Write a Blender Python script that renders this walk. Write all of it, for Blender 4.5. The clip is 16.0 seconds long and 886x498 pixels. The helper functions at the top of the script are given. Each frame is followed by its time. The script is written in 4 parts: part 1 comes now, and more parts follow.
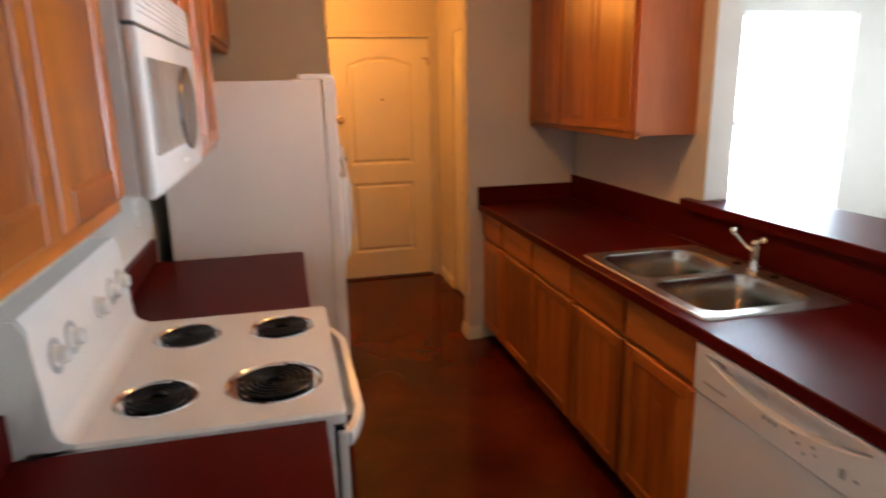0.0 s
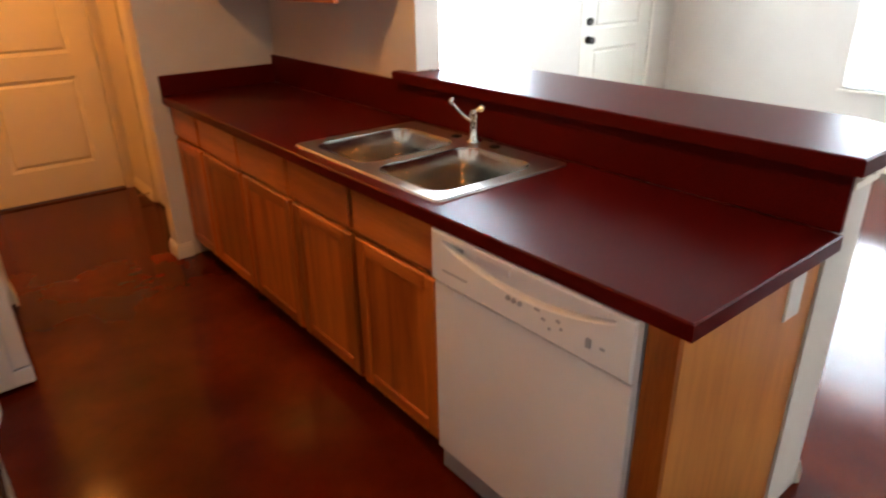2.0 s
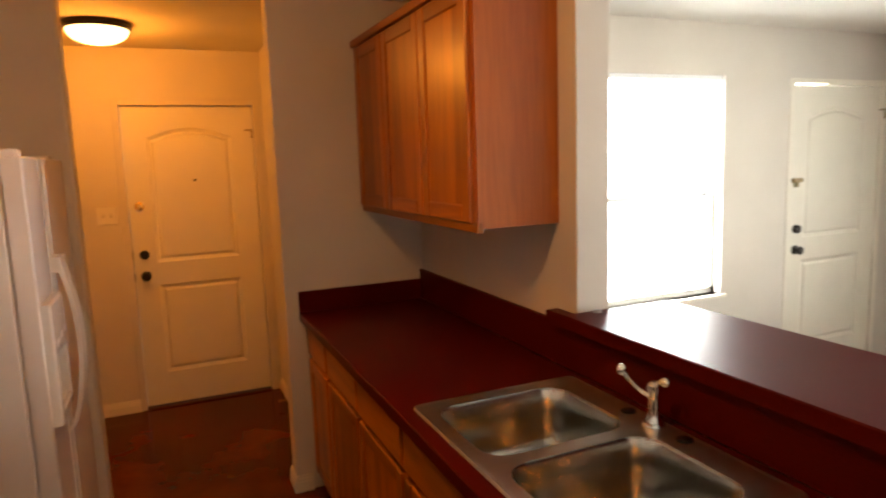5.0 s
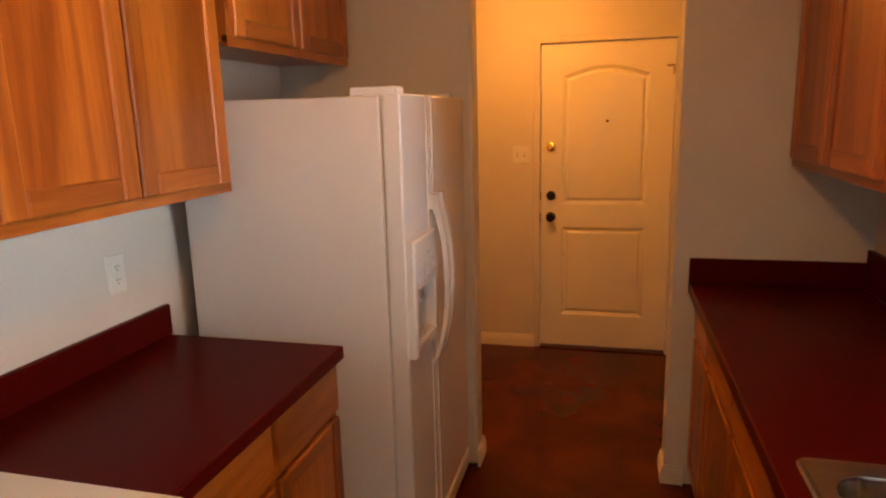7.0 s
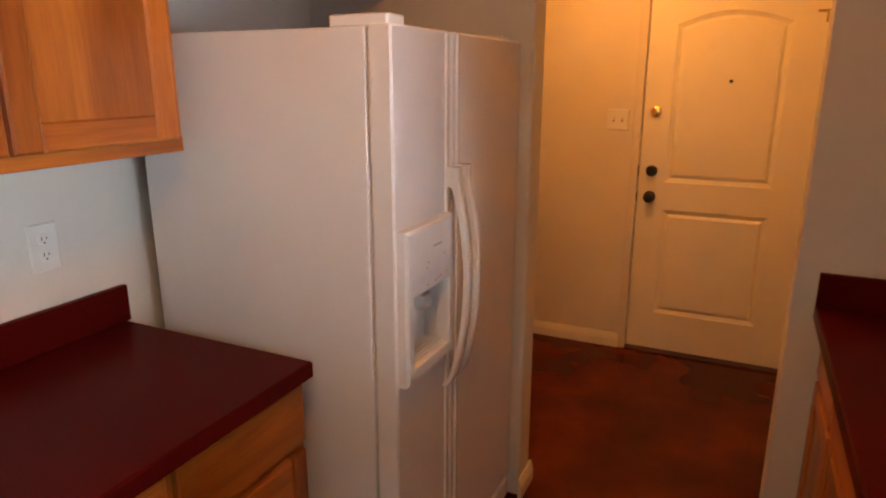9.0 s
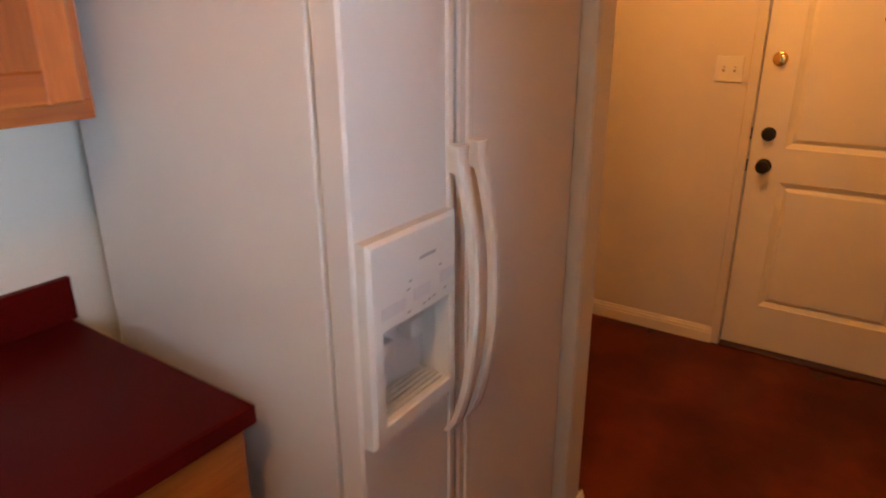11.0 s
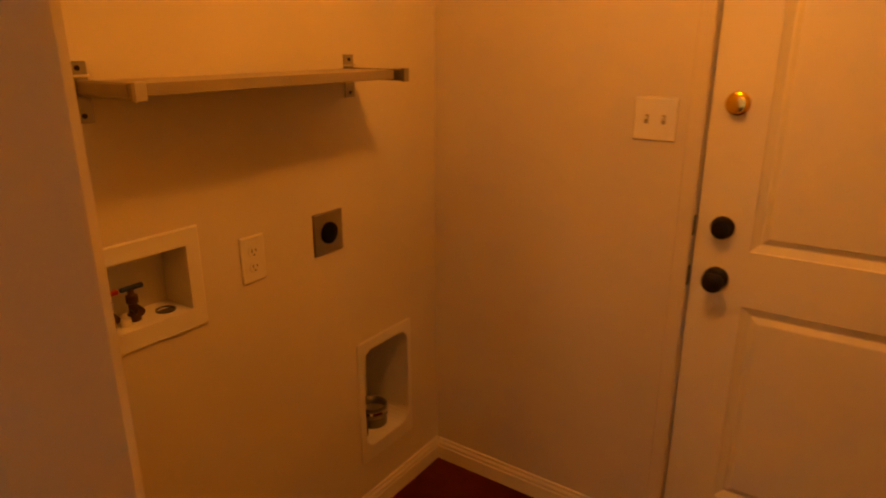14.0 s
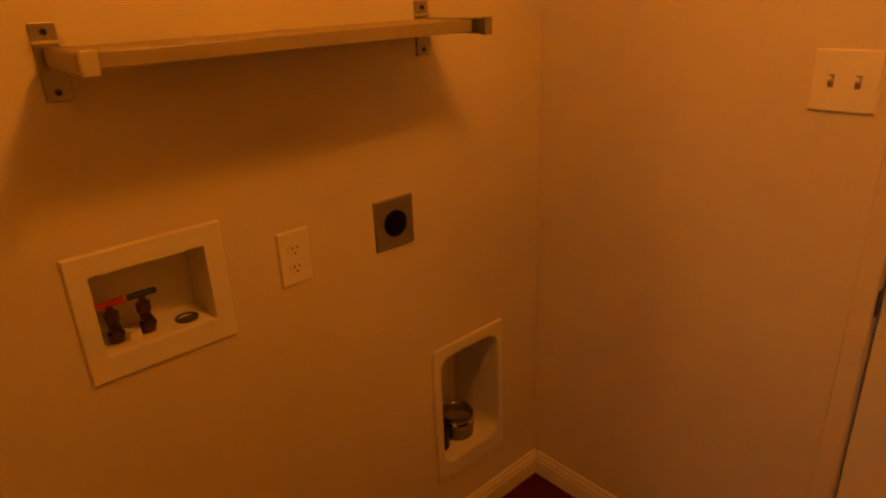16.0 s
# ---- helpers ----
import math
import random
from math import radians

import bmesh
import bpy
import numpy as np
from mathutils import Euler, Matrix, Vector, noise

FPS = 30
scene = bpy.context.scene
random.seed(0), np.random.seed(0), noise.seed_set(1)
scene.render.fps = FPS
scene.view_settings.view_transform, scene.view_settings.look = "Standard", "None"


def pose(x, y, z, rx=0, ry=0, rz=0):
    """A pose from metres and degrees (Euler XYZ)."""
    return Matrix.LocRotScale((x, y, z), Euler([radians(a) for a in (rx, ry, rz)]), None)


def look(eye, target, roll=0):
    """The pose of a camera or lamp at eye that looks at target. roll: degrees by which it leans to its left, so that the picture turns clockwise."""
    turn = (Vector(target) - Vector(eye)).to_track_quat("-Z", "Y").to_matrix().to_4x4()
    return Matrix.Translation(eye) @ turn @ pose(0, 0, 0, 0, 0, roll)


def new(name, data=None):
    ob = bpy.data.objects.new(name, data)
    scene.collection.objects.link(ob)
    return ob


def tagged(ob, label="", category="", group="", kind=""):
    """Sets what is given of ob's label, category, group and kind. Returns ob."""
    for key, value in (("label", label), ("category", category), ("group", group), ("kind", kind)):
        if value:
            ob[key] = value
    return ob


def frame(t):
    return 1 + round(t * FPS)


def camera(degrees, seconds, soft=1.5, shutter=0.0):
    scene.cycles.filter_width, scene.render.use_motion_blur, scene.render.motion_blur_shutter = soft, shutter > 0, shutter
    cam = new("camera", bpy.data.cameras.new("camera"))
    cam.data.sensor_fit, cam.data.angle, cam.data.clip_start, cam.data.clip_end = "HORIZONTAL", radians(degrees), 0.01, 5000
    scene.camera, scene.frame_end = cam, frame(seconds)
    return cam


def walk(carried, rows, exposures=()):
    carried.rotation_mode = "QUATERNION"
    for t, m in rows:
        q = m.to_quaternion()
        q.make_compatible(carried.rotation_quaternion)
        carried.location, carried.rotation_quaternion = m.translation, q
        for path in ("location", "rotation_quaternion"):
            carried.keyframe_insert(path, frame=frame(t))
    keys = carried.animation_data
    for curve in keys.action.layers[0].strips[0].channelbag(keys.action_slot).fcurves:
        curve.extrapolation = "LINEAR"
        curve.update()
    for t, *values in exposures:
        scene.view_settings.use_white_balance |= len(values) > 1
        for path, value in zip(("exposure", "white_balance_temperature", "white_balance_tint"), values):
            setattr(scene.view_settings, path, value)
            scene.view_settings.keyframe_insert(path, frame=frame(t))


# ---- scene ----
cam = camera(69.0, 16.0, 2.0, 0.5)
PATH = [
    (0, (-1.16, -0.003, 1.62), (-0.709, 1.885, 1.139), -1.1),
    (0.5, (-1.144, 0.079, 1.581), (-0.363, 1.835, 1.028), 0.4),
    (1, (-1.069, 0.185, 1.544), (-0.113, 1.791, 0.832), -0.2),
    (1.5, (-1.015, 0.239, 1.514), (0.023, 1.749, 0.714), -1.0),
    (2, (-0.982, 0.298, 1.52), (0.155, 1.73, 0.711), -1.1),
    (2.5, (-0.957, 0.365, 1.562), (0.39, 1.684, 0.895), -0.7),
    (3, (-0.946, 0.432, 1.603), (0.46, 1.779, 1.144), -1.0),
    (3.5, (-0.851, 0.482, 1.629), (0.462, 1.965, 1.35), -1.2),
    (3.7, (-0.794, 0.51, 1.632), (0.448, 2.059, 1.387), -1.9),
    (5.8, (-0.426, 0.955, 1.62), (-0.098, 2.908, 1.337), -0.2),
    (6, (-0.379, 0.986, 1.621), (-0.221, 2.96, 1.347), 0.2),
    (6.5, (-0.313, 1.041, 1.625), (-0.651, 2.984, 1.292), -0.8),
    (7, (-0.327, 1.154, 1.611), (-0.82, 3.049, 1.203), -1.5),
    (7.5, (-0.376, 1.324, 1.599), (-0.893, 3.199, 1.131), -0.8),
    (8, (-0.345, 1.49, 1.584), (-0.927, 3.342, 1.106), 0.0),
    (8.5, (-0.26, 1.677, 1.584), (-0.964, 3.478, 1.071), 1.7),
    (8.7, (-0.236, 1.721, 1.578), (-0.994, 3.5, 1.067), 1.1),
    (10.8, (-0.265, 2.199, 1.558), (-1.291, 3.777, 0.88), -0.5),
    (11, (-0.273, 2.292, 1.564), (-1.338, 3.844, 0.887), -0.4),
    (11.5, (-0.277, 2.506, 1.56), (-1.363, 4.077, 0.967), -1.8),
    (12, (-0.313, 2.754, 1.573), (-1.146, 4.498, 1.058), -0.0),
    (12.5, (-0.364, 3.027, 1.574), (-1.029, 4.831, 1.024), -1.0),
    (13, (-0.316, 3.322, 1.552), (-1.093, 5.08, 1.0), 0.5),
    (13.5, (-0.297, 3.534, 1.535), (-1.243, 5.196, 0.949), -0.3),
    (14, (-0.366, 3.711, 1.533), (-1.455, 5.274, 0.925), -0.2),
    (14.5, (-0.423, 3.831, 1.53), (-1.61, 5.307, 0.889), -0.4),
    (15, (-0.432, 3.955, 1.527), (-1.717, 5.331, 0.852), -0.4),
    (15.5, (-0.456, 4.048, 1.525), (-1.872, 5.295, 0.86), -2.1),
    (16, (-0.493, 4.098, 1.526), (-1.882, 5.328, 0.779), -2.5),
]
EXPOSURES = [(0.0, -0.16, 6250, 7), (1.0, -0.02, 6350, 9), (1.5, 0.13, 6400, 10), (2.0, 0.22, 6450, 10), (2.5, 0.24, 6400, 9), (3.5, -0.36, 6500, 9), (6.0, -0.47, 9000, 14), (6.5, -0.38, 8000, 12), (7.0, -0.29, 7250, 11), (8.7, -0.25, 6650, 10),
             (11.0, -0.20, 5900, 7), (11.5, -0.26, 6450, 7), (12.0, -0.48, 8500, 11), (12.5, -0.32, 7500, 9), (13.0, -0.42, 7500, 9), (14.0, -0.68, 9300, 16), (15.0, -0.86, 11300, 25), (16.0, -0.86, 11800, 27)]
walk(cam, [(t, look(eye, target, roll)) for t, eye, target, roll in PATH], EXPOSURES)

# ---- world and light ----
world = bpy.data.worlds.new("sky")
scene.world = world
world.use_nodes = True
wn = world.node_tree
sky = wn.nodes.new("ShaderNodeTexSky")
sky.sky_type = "NISHITA"
sky.sun_disc = False
sky.sun_elevation = radians(50)
sky.sun_rotation = radians(200)
wn.nodes["Background"].inputs["Strength"].default_value = 0.12
wn.links.new(sky.outputs["Color"], wn.nodes["Background"].inputs["Color"])

DAY = (0.62, 0.79, 1.0)
WARM = (1.0, 0.338, 0.040)


def window_light(name, m, width, height, power):
    lamp = bpy.data.lights.new(name, "AREA")
    lamp.shape, lamp.size, lamp.size_y = "RECTANGLE", width, height
    lamp.energy, lamp.color = power, DAY
    ob = new(name, lamp)
    ob.matrix_world = m
    return ob


W1 = (1.80, 2.72, 0.70, 2.085)      # x from, x to, sill, head
W2 = (-0.47, 2.31, 0.585, 2.03)      # y from, y to, sill, head
window_light("window_light_1", look(((W1[0] + W1[1]) / 2, 3.975, (W1[2] + W1[3]) / 2), ((W1[0] + W1[1]) / 2, 0, 1.35)), 0.92, 1.37, 180)
window_light("window_light_2", look((4.70, (W2[0] + W2[1]) / 2, (W2[2] + W2[3]) / 2), (0, (W2[0] + W2[1]) / 2, 1.30)), 2.76, 1.43, 225)


def bulb(name, x, y, colour, power):
    """The bulbs of a dome light, hanging just under its glass."""
    lamp = bpy.data.lights.new(name, "POINT")
    lamp.energy, lamp.color, lamp.shadow_soft_size = power, colour, 0.09
    new(name, lamp).location = (x, y, 2.262)


HALL_LAMP, KITCHEN_LAMP = (-0.80, 4.75), (-0.47, 2.07)
bulb("hall_bulb", *HALL_LAMP, WARM, 43)
bulb("kitchen_bulb", *KITCHEN_LAMP, (1.0, 0.405, 0.075), 34)


# ---- materials ----
def material(name, colour, rough=0.5, metal=0.0, vary=0.15, scale=6.0, bump=0.0, bump_scale=150.0, stretch=(1, 1, 1), spec=0.5, detail=6.0, rough_vary=0.0, coat=0.0, ior=1.5):
    """A Principled surface with mottled colour at a large and a fine scale, and relief."""
    m = bpy.data.materials.new(name)
    m.use_nodes = True
    n, l = m.node_tree.nodes, m.node_tree.links
    b = n["Principled BSDF"]
    b.inputs["Roughness"].default_value, b.inputs["Metallic"].default_value = rough, metal
    b.inputs["Specular IOR Level"].default_value = spec
    b.inputs["Coat Weight"].default_value = coat
    b.inputs["IOR"].default_value = ior
    co = n.new("ShaderNodeTexCoord")
    mp = n.new("ShaderNodeMapping")
    mp.inputs["Scale"].default_value = stretch
    l.new(co.outputs["Object"], mp.inputs["Vector"])
    big = n.new("ShaderNodeTexNoise")
    big.inputs["Scale"].default_value, big.inputs["Detail"].default_value = scale, detail
    l.new(mp.outputs["Vector"], big.inputs["Vector"])
    ramp = n.new("ShaderNodeValToRGB")
    c = Vector(colour)
    ramp.color_ramp.elements[0].position, ramp.color_ramp.elements[1].position = 0.3, 0.7
    ramp.color_ramp.elements[0].color = (*(c * (1 - vary)), 1)
    ramp.color_ramp.elements[1].color = (*(c * (1 + vary)), 1)
    l.new(big.outputs["Fac"], ramp.inputs["Fac"])
    l.new(ramp.outputs["Color"], b.inputs["Base Color"])
    if rough_vary:
        mr = n.new("ShaderNodeMapRange")
        mr.inputs["To Min"].default_value, mr.inputs["To Max"].default_value = rough - rough_vary, rough + rough_vary
        l.new(big.outputs["Fac"], mr.inputs["Value"])
        l.new(mr.outputs["Result"], b.inputs["Roughness"])
    if bump:
        fine = n.new("ShaderNodeTexNoise")
        fine.inputs["Scale"].default_value, fine.inputs["Detail"].default_value = bump_scale, 3
        l.new(mp.outputs["Vector"], fine.inputs["Vector"])
        bp = n.new("ShaderNodeBump")
        bp.inputs["Strength"].default_value, bp.inputs["Distance"].default_value = bump, 0.003
        l.new(fine.outputs["Fac"], bp.inputs["Height"])
        l.new(bp.outputs["Normal"], b.inputs["Normal"])
    return m


def wood(name, light, dark, grain=(14, 14, 1.1), rough=0.32, figure=0.3):
    """Clear-coated wood with long grain, cathedral figure and small dark flecks; each piece is cut from another place of the plank."""
    m = bpy.data.materials.new(name)
    m.use_nodes = True
    n, l = m.node_tree.nodes, m.node_tree.links
    b = n["Principled BSDF"]
    b.inputs["Roughness"].default_value = rough
    co, info = n.new("ShaderNodeTexCoord"), n.new("ShaderNodeObjectInfo")
    shift = n.new("ShaderNodeVectorMath")
    shift.operation = "MULTIPLY_ADD"
    shift.inputs[1].default_value = (7, 5, 9)
    l.new(info.outputs["Random"], shift.inputs[0])
    l.new(co.outputs["Object"], shift.inputs[2])
    mp = n.new("ShaderNodeMapping")
    mp.inputs["Scale"].default_value = grain
    l.new(shift.outputs["Vector"], mp.inputs["Vector"])
    fig = n.new("ShaderNodeTexNoise")
    fig.inputs["Scale"].default_value, fig.inputs["Detail"].default_value, fig.inputs["Distortion"].default_value = 0.55, 4, 1.2
    l.new(mp.outputs["Vector"], fig.inputs["Vector"])
    fine = n.new("ShaderNodeTexNoise")
    fine.inputs["Scale"].default_value, fine.inputs["Detail"].default_value = 9, 5
    l.new(mp.outputs["Vector"], fine.inputs["Vector"])
    ramp = n.new("ShaderNodeValToRGB")
    e = ramp.color_ramp.elements
    e[0].position, e[1].position = 0.32, 0.62
    e[0].color, e[1].color = (*dark, 1), (*light, 1)
    l.new(fig.outputs["Fac"], ramp.inputs["Fac"])
    ramp2 = n.new("ShaderNodeValToRGB")
    ramp2.color_ramp.elements[0].position, ramp2.color_ramp.elements[1].position = 0.3, 0.6
    ramp2.color_ramp.elements[0].color, ramp2.color_ramp.elements[1].color = (0.86, 0.82, 0.76, 1), (1.04, 1.04, 1.04, 1)
    l.new(fine.outputs["Fac"], ramp2.inputs["Fac"])
    mul = n.new("ShaderNodeMix")
    mul.data_type, mul.blend_type = "RGBA", "MULTIPLY"
    mul.inputs["Factor"].default_value = 1.0
    l.new(ramp.outputs["Color"], mul.inputs[6])
    l.new(ramp2.outputs["Color"], mul.inputs[7])
    # nested arches of the sawn figure, drawn out along the grain
    arch = n.new("ShaderNodeMapping")
    arch.inputs["Scale"].default_value = tuple(0.75 * g / max(grain) * (1.0 if g == max(grain) else 1.6) for g in grain)
    l.new(shift.outputs["Vector"], arch.inputs["Vector"])
    rings = n.new("ShaderNodeTexWave")
    rings.wave_type, rings.rings_direction = "RINGS", "SPHERICAL"
    rings.inputs["Scale"].default_value, rings.inputs["Distortion"].default_value = 5.0, 4.5
    rings.inputs["Detail"].default_value, rings.inputs["Detail Scale"].default_value = 2.0, 1.2
    l.new(arch.outputs["Vector"], rings.inputs["Vector"])
    ramp3 = n.new("ShaderNodeValToRGB")
    ramp3.color_ramp.elements[0].position, ramp3.color_ramp.elements[1].position = 0.05, 0.55
    ramp3.color_ramp.elements[0].color, ramp3.color_ramp.elements[1].color = (0.80, 0.72, 0.62, 1), (1.03, 1.03, 1.03, 1)
    l.new(rings.outputs["Fac"], ramp3.inputs["Fac"])
    mul3 = n.new("ShaderNodeMix")
    mul3.data_type, mul3.blend_type = "RGBA", "MULTIPLY"
    mul3.inputs["Factor"].default_value = figure
    l.new(mul.outputs[2], mul3.inputs[6])
    l.new(ramp3.outputs["Color"], mul3.inputs[7])
    tone = n.new("ShaderNodeMapRange")
    tone.inputs["To Min"].default_value, tone.inputs["To Max"].default_value = 0.74, 1.24
    l.new(info.outputs["Random"], tone.inputs["Value"])
    mul2 = n.new("ShaderNodeVectorMath")
    mul2.operation = "SCALE"
    l.new(mul3.outputs[2], mul2.inputs[0])
    l.new(tone.outputs["Result"], mul2.inputs["Scale"])
    l.new(mul2.outputs["Vector"], b.inputs["Base Color"])
    bp = n.new("ShaderNodeBump")
    bp.inputs["Strength"].default_value, bp.inputs["Distance"].default_value = 0.12, 0.002
    l.new(fine.outputs["Fac"], bp.inputs["Height"])
    l.new(bp.outputs["Normal"], b.inputs["Normal"])
    return m


def glowing(name, colour, strength):
    m = bpy.data.materials.new(name)
    m.use_nodes = True
    b = m.node_tree.nodes["Principled BSDF"]
    b.inputs["Base Color"].default_value = (0.9, 0.88, 0.82, 1)
    b.inputs["Roughness"].default_value = 0.3
    b.inputs["Emission Color"].default_value = (*colour, 1)
    b.inputs["Emission Strength"].default_value = strength
    return m


def floor_stain():
    """Acid-stained concrete under a glossy sealer: brown-red clouds, veins and small dark spots."""
    m = bpy.data.materials.new("stained_concrete")
    m.use_nodes = True
    n, l = m.node_tree.nodes, m.node_tree.links
    b = n["Principled BSDF"]
    b.inputs["IOR"].default_value = 1.24
    co = n.new("ShaderNodeTexCoord")
    a = n.new("ShaderNodeTexNoise")
    a.inputs["Scale"].default_value, a.inputs["Detail"].default_value, a.inputs["Distortion"].default_value = 2.8, 2.0, 0.2
    l.new(co.outputs["Object"], a.inputs["Vector"])
    r = n.new("ShaderNodeValToRGB")
    e = r.color_ramp.elements
    e[0].position, e[1].position = 0.33, 0.68
    e[0].color, e[1].color = (0.049, 0.0044, 0.0009, 1), (0.099, 0.0118, 0.0019, 1)
    mid = r.color_ramp.elements.new(0.5)
    mid.color = (0.070, 0.0068, 0.0012, 1)
    l.new(a.outputs["Fac"], r.inputs["Fac"])
    f = n.new("ShaderNodeTexNoise")
    f.inputs["Scale"].default_value, f.inputs["Detail"].default_value = 24, 4
    l.new(co.outputs["Object"], f.inputs["Vector"])
    r2 = n.new("ShaderNodeValToRGB")
    r2.color_ramp.elements[0].position, r2.color_ramp.elements[1].position = 0.32, 0.6
    r2.color_ramp.elements[0].color, r2.color_ramp.elements[1].color = (0.92, 0.91, 0.90, 1), (1.04, 1.04, 1.04, 1)
    l.new(f.outputs["Fac"], r2.inputs["Fac"])
    mul = n.new("ShaderNodeMix")
    mul.data_type, mul.blend_type = "RGBA", "MULTIPLY"
    mul.inputs["Factor"].default_value = 1.0
    l.new(r.outputs["Color"], mul.inputs[6])
    l.new(r2.outputs["Color"], mul.inputs[7])
    l.new(mul.outputs[2], b.inputs["Base Color"])
    mr = n.new("ShaderNodeMapRange")
    mr.inputs["To Min"].default_value, mr.inputs["To Max"].default_value = 0.13, 0.16
    l.new(a.outputs["Fac"], mr.inputs["Value"])
    l.new(mr.outputs["Result"], b.inputs["Roughness"])
    return m


PAINT = material("wall_paint", (0.60, 0.545, 0.470), 0.75, vary=0.06, scale=1.8, bump=0.10, bump_scale=140)
CEILING = material("ceiling_paint", (0.60, 0.569, 0.507), 0.85, vary=0.05, scale=2, bump=0.5, bump_scale=90)
TRIM = material("trim_paint", (0.72, 0.66, 0.55), 0.4, vary=0.04, scale=4, bump=0.05, bump_scale=60)
DOORPAINT = material("door_paint", (0.72, 0.67, 0.56), 0.42, vary=0.04, scale=3, bump=0.06, bump_scale=120)
FLOOR = floor_stain()
MAPLE = wood("honey_wood", (0.445, 0.132, 0.0190), (0.215, 0.047, 0.0055))
MAPLE_X = wood("honey_wood_across", (0.42, 0.122, 0.0178), (0.215, 0.047, 0.0055), (14, 1.1, 14))
PLY = wood("veneer_panel", (0.57, 0.222, 0.047), (0.47, 0.166, 0.031), (4, 4, 0.5), 0.4, 0.0)
VENEER = wood("cabinet_veneer", (0.42, 0.118, 0.022), (0.35, 0.090, 0.015), (10, 10, 0.6), 0.3, 0.0)
LAMINATE = material("red_laminate", (0.066, 0.0031, 0.0022), 0.34, spec=0.5, ior=1.135, vary=0.22, scale=260, bump=0.05, bump_scale=420)
WHITE = material("white_enamel", (0.70, 0.68, 0.65), 0.20, vary=0.025, scale=3, bump=0.02, bump_scale=300)
TEXTURED = material("white_textured_steel", (0.66, 0.62, 0.59), 0.42, vary=0.03, scale=3, bump=0.22, bump_scale=380)
PLASTIC = material("white_plastic", (0.66, 0.63, 0.565), 0.35, vary=0.03, scale=9)
GREYPLASTIC = material("grey_plastic", (0.30, 0.30, 0.31), 0.4, vary=0.05)
PALEGREY = material("pale_grey_print", (0.56, 0.545, 0.55), 0.45, vary=0.03)
DARKINK = material("dark_print", (0.06, 0.055, 0.055), 0.5, vary=0.1)
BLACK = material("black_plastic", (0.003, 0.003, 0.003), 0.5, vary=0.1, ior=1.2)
BRONZE = material("dark_bronze", (0.020, 0.014, 0.011), 0.33, metal=0.6, vary=0.2, scale=30)
COIL = material("burner_coil", (0.004, 0.004, 0.005), 0.36, ior=1.28, vary=0.3, scale=60)
CHROME = material("chrome", (0.78, 0.77, 0.76), 0.08, metal=1.0, vary=0.02)
# One sink steel in two tones: bowls coloured darker for shade, rim paler for light.
STEEL = material("sink_steel_shaded", (0.46, 0.43, 0.39), 0.17, metal=1.0, vary=0.05, scale=1.5, detail=2, stretch=(1, 4, 1), rough_vary=0.03)
STEEL_RIM = material("sink_steel_lit", (0.60, 0.57, 0.53), 0.33, metal=1.0, vary=0.05, scale=6, bump=0.04, bump_scale=200, stretch=(1, 12, 1))
BRASS = material("brass", (0.80, 0.52, 0.16), 0.16, metal=1.0, vary=0.08, scale=20)
ALU = material("shelf_metal", (0.30, 0.275, 0.245), 0.33, metal=0.9, vary=0.06, scale=15)
SHELFWHITE = material("shelf_board", (0.27, 0.225, 0.18), 0.32, vary=0.08, scale=8)
SMOKED = material("smoked_glass", (0.024, 0.023, 0.023), 0.22, vary=0.05)
WINDOWMESH = material("oven_screen", (0.20, 0.18, 0.16), 0.22, vary=0.08, scale=400)
RED = material("red_handle", (0.42, 0.03, 0.02), 0.4, vary=0.1)
BLUE = material("blue_handle", (0.008, 0.022, 0.07), 0.4, vary=0.1)
COPPER = material("valve_brass", (0.15, 0.09, 0.04), 0.35, metal=0.9, vary=0.15, scale=40)
SATIN = material("satin_metal", (0.50, 0.46, 0.41), 0.38, metal=0.6, vary=0.04, scale=15)
FOIL = material("vent_pipe", (0.24, 0.22, 0.20), 0.28, metal=1.0, vary=0.2, scale=25, bump=0.3, bump_scale=60)
BLINDS = material("blind_vinyl", (0.80, 0.80, 0.78), 0.45, vary=0.02)
FANWOOD = material("fan_blade", (0.055, 0.035, 0.028), 0.4, vary=0.2, scale=12)
GROUND = material("outside_ground", (0.22, 0.21, 0.17), 0.9, vary=0.25, scale=0.8)
GLASSWHITE = glowing("lit_glass", (1.0, 0.62, 0.27), 9.0)
FROST = material("frosted_glass", (0.82, 0.80, 0.76), 0.3, vary=0.02)


OUTSIDE = glowing("bright_haze", (0.84, 0.92, 1.0), 22.0)


# ---- building helpers ----
PLACE = {}


def box(bm, lo, hi, bevel=0.0, segments=2):
    r = bmesh.ops.create_cube(bm, size=1.0)
    v = r["verts"]
    lo, hi = Vector(lo), Vector(hi)
    for p in v:
        p.co = Vector((lo[i] + (p.co[i] + 0.5) * (hi[i] - lo[i]) for i in range(3)))
    if bevel:
        edges = list({e for p in v for e in p.link_edges})
        bmesh.ops.bevel(bm, geom=edges, offset=bevel, segments=segments, affect="EDGES", profile=0.5)
    return bm


def tube(bm, a, b, r1, r2=None, segments=24, caps=True):
    a, b = Vector(a), Vector(b)
    r2 = r1 if r2 is None else r2
    m = Matrix.Translation((a + b) / 2) @ (b - a).to_track_quat("Z", "Y").to_matrix().to_4x4()
    bmesh.ops.create_cone(bm, cap_ends=caps, segments=segments, radius1=r1, radius2=r2, depth=(b - a).length, matrix=m)
    return bm


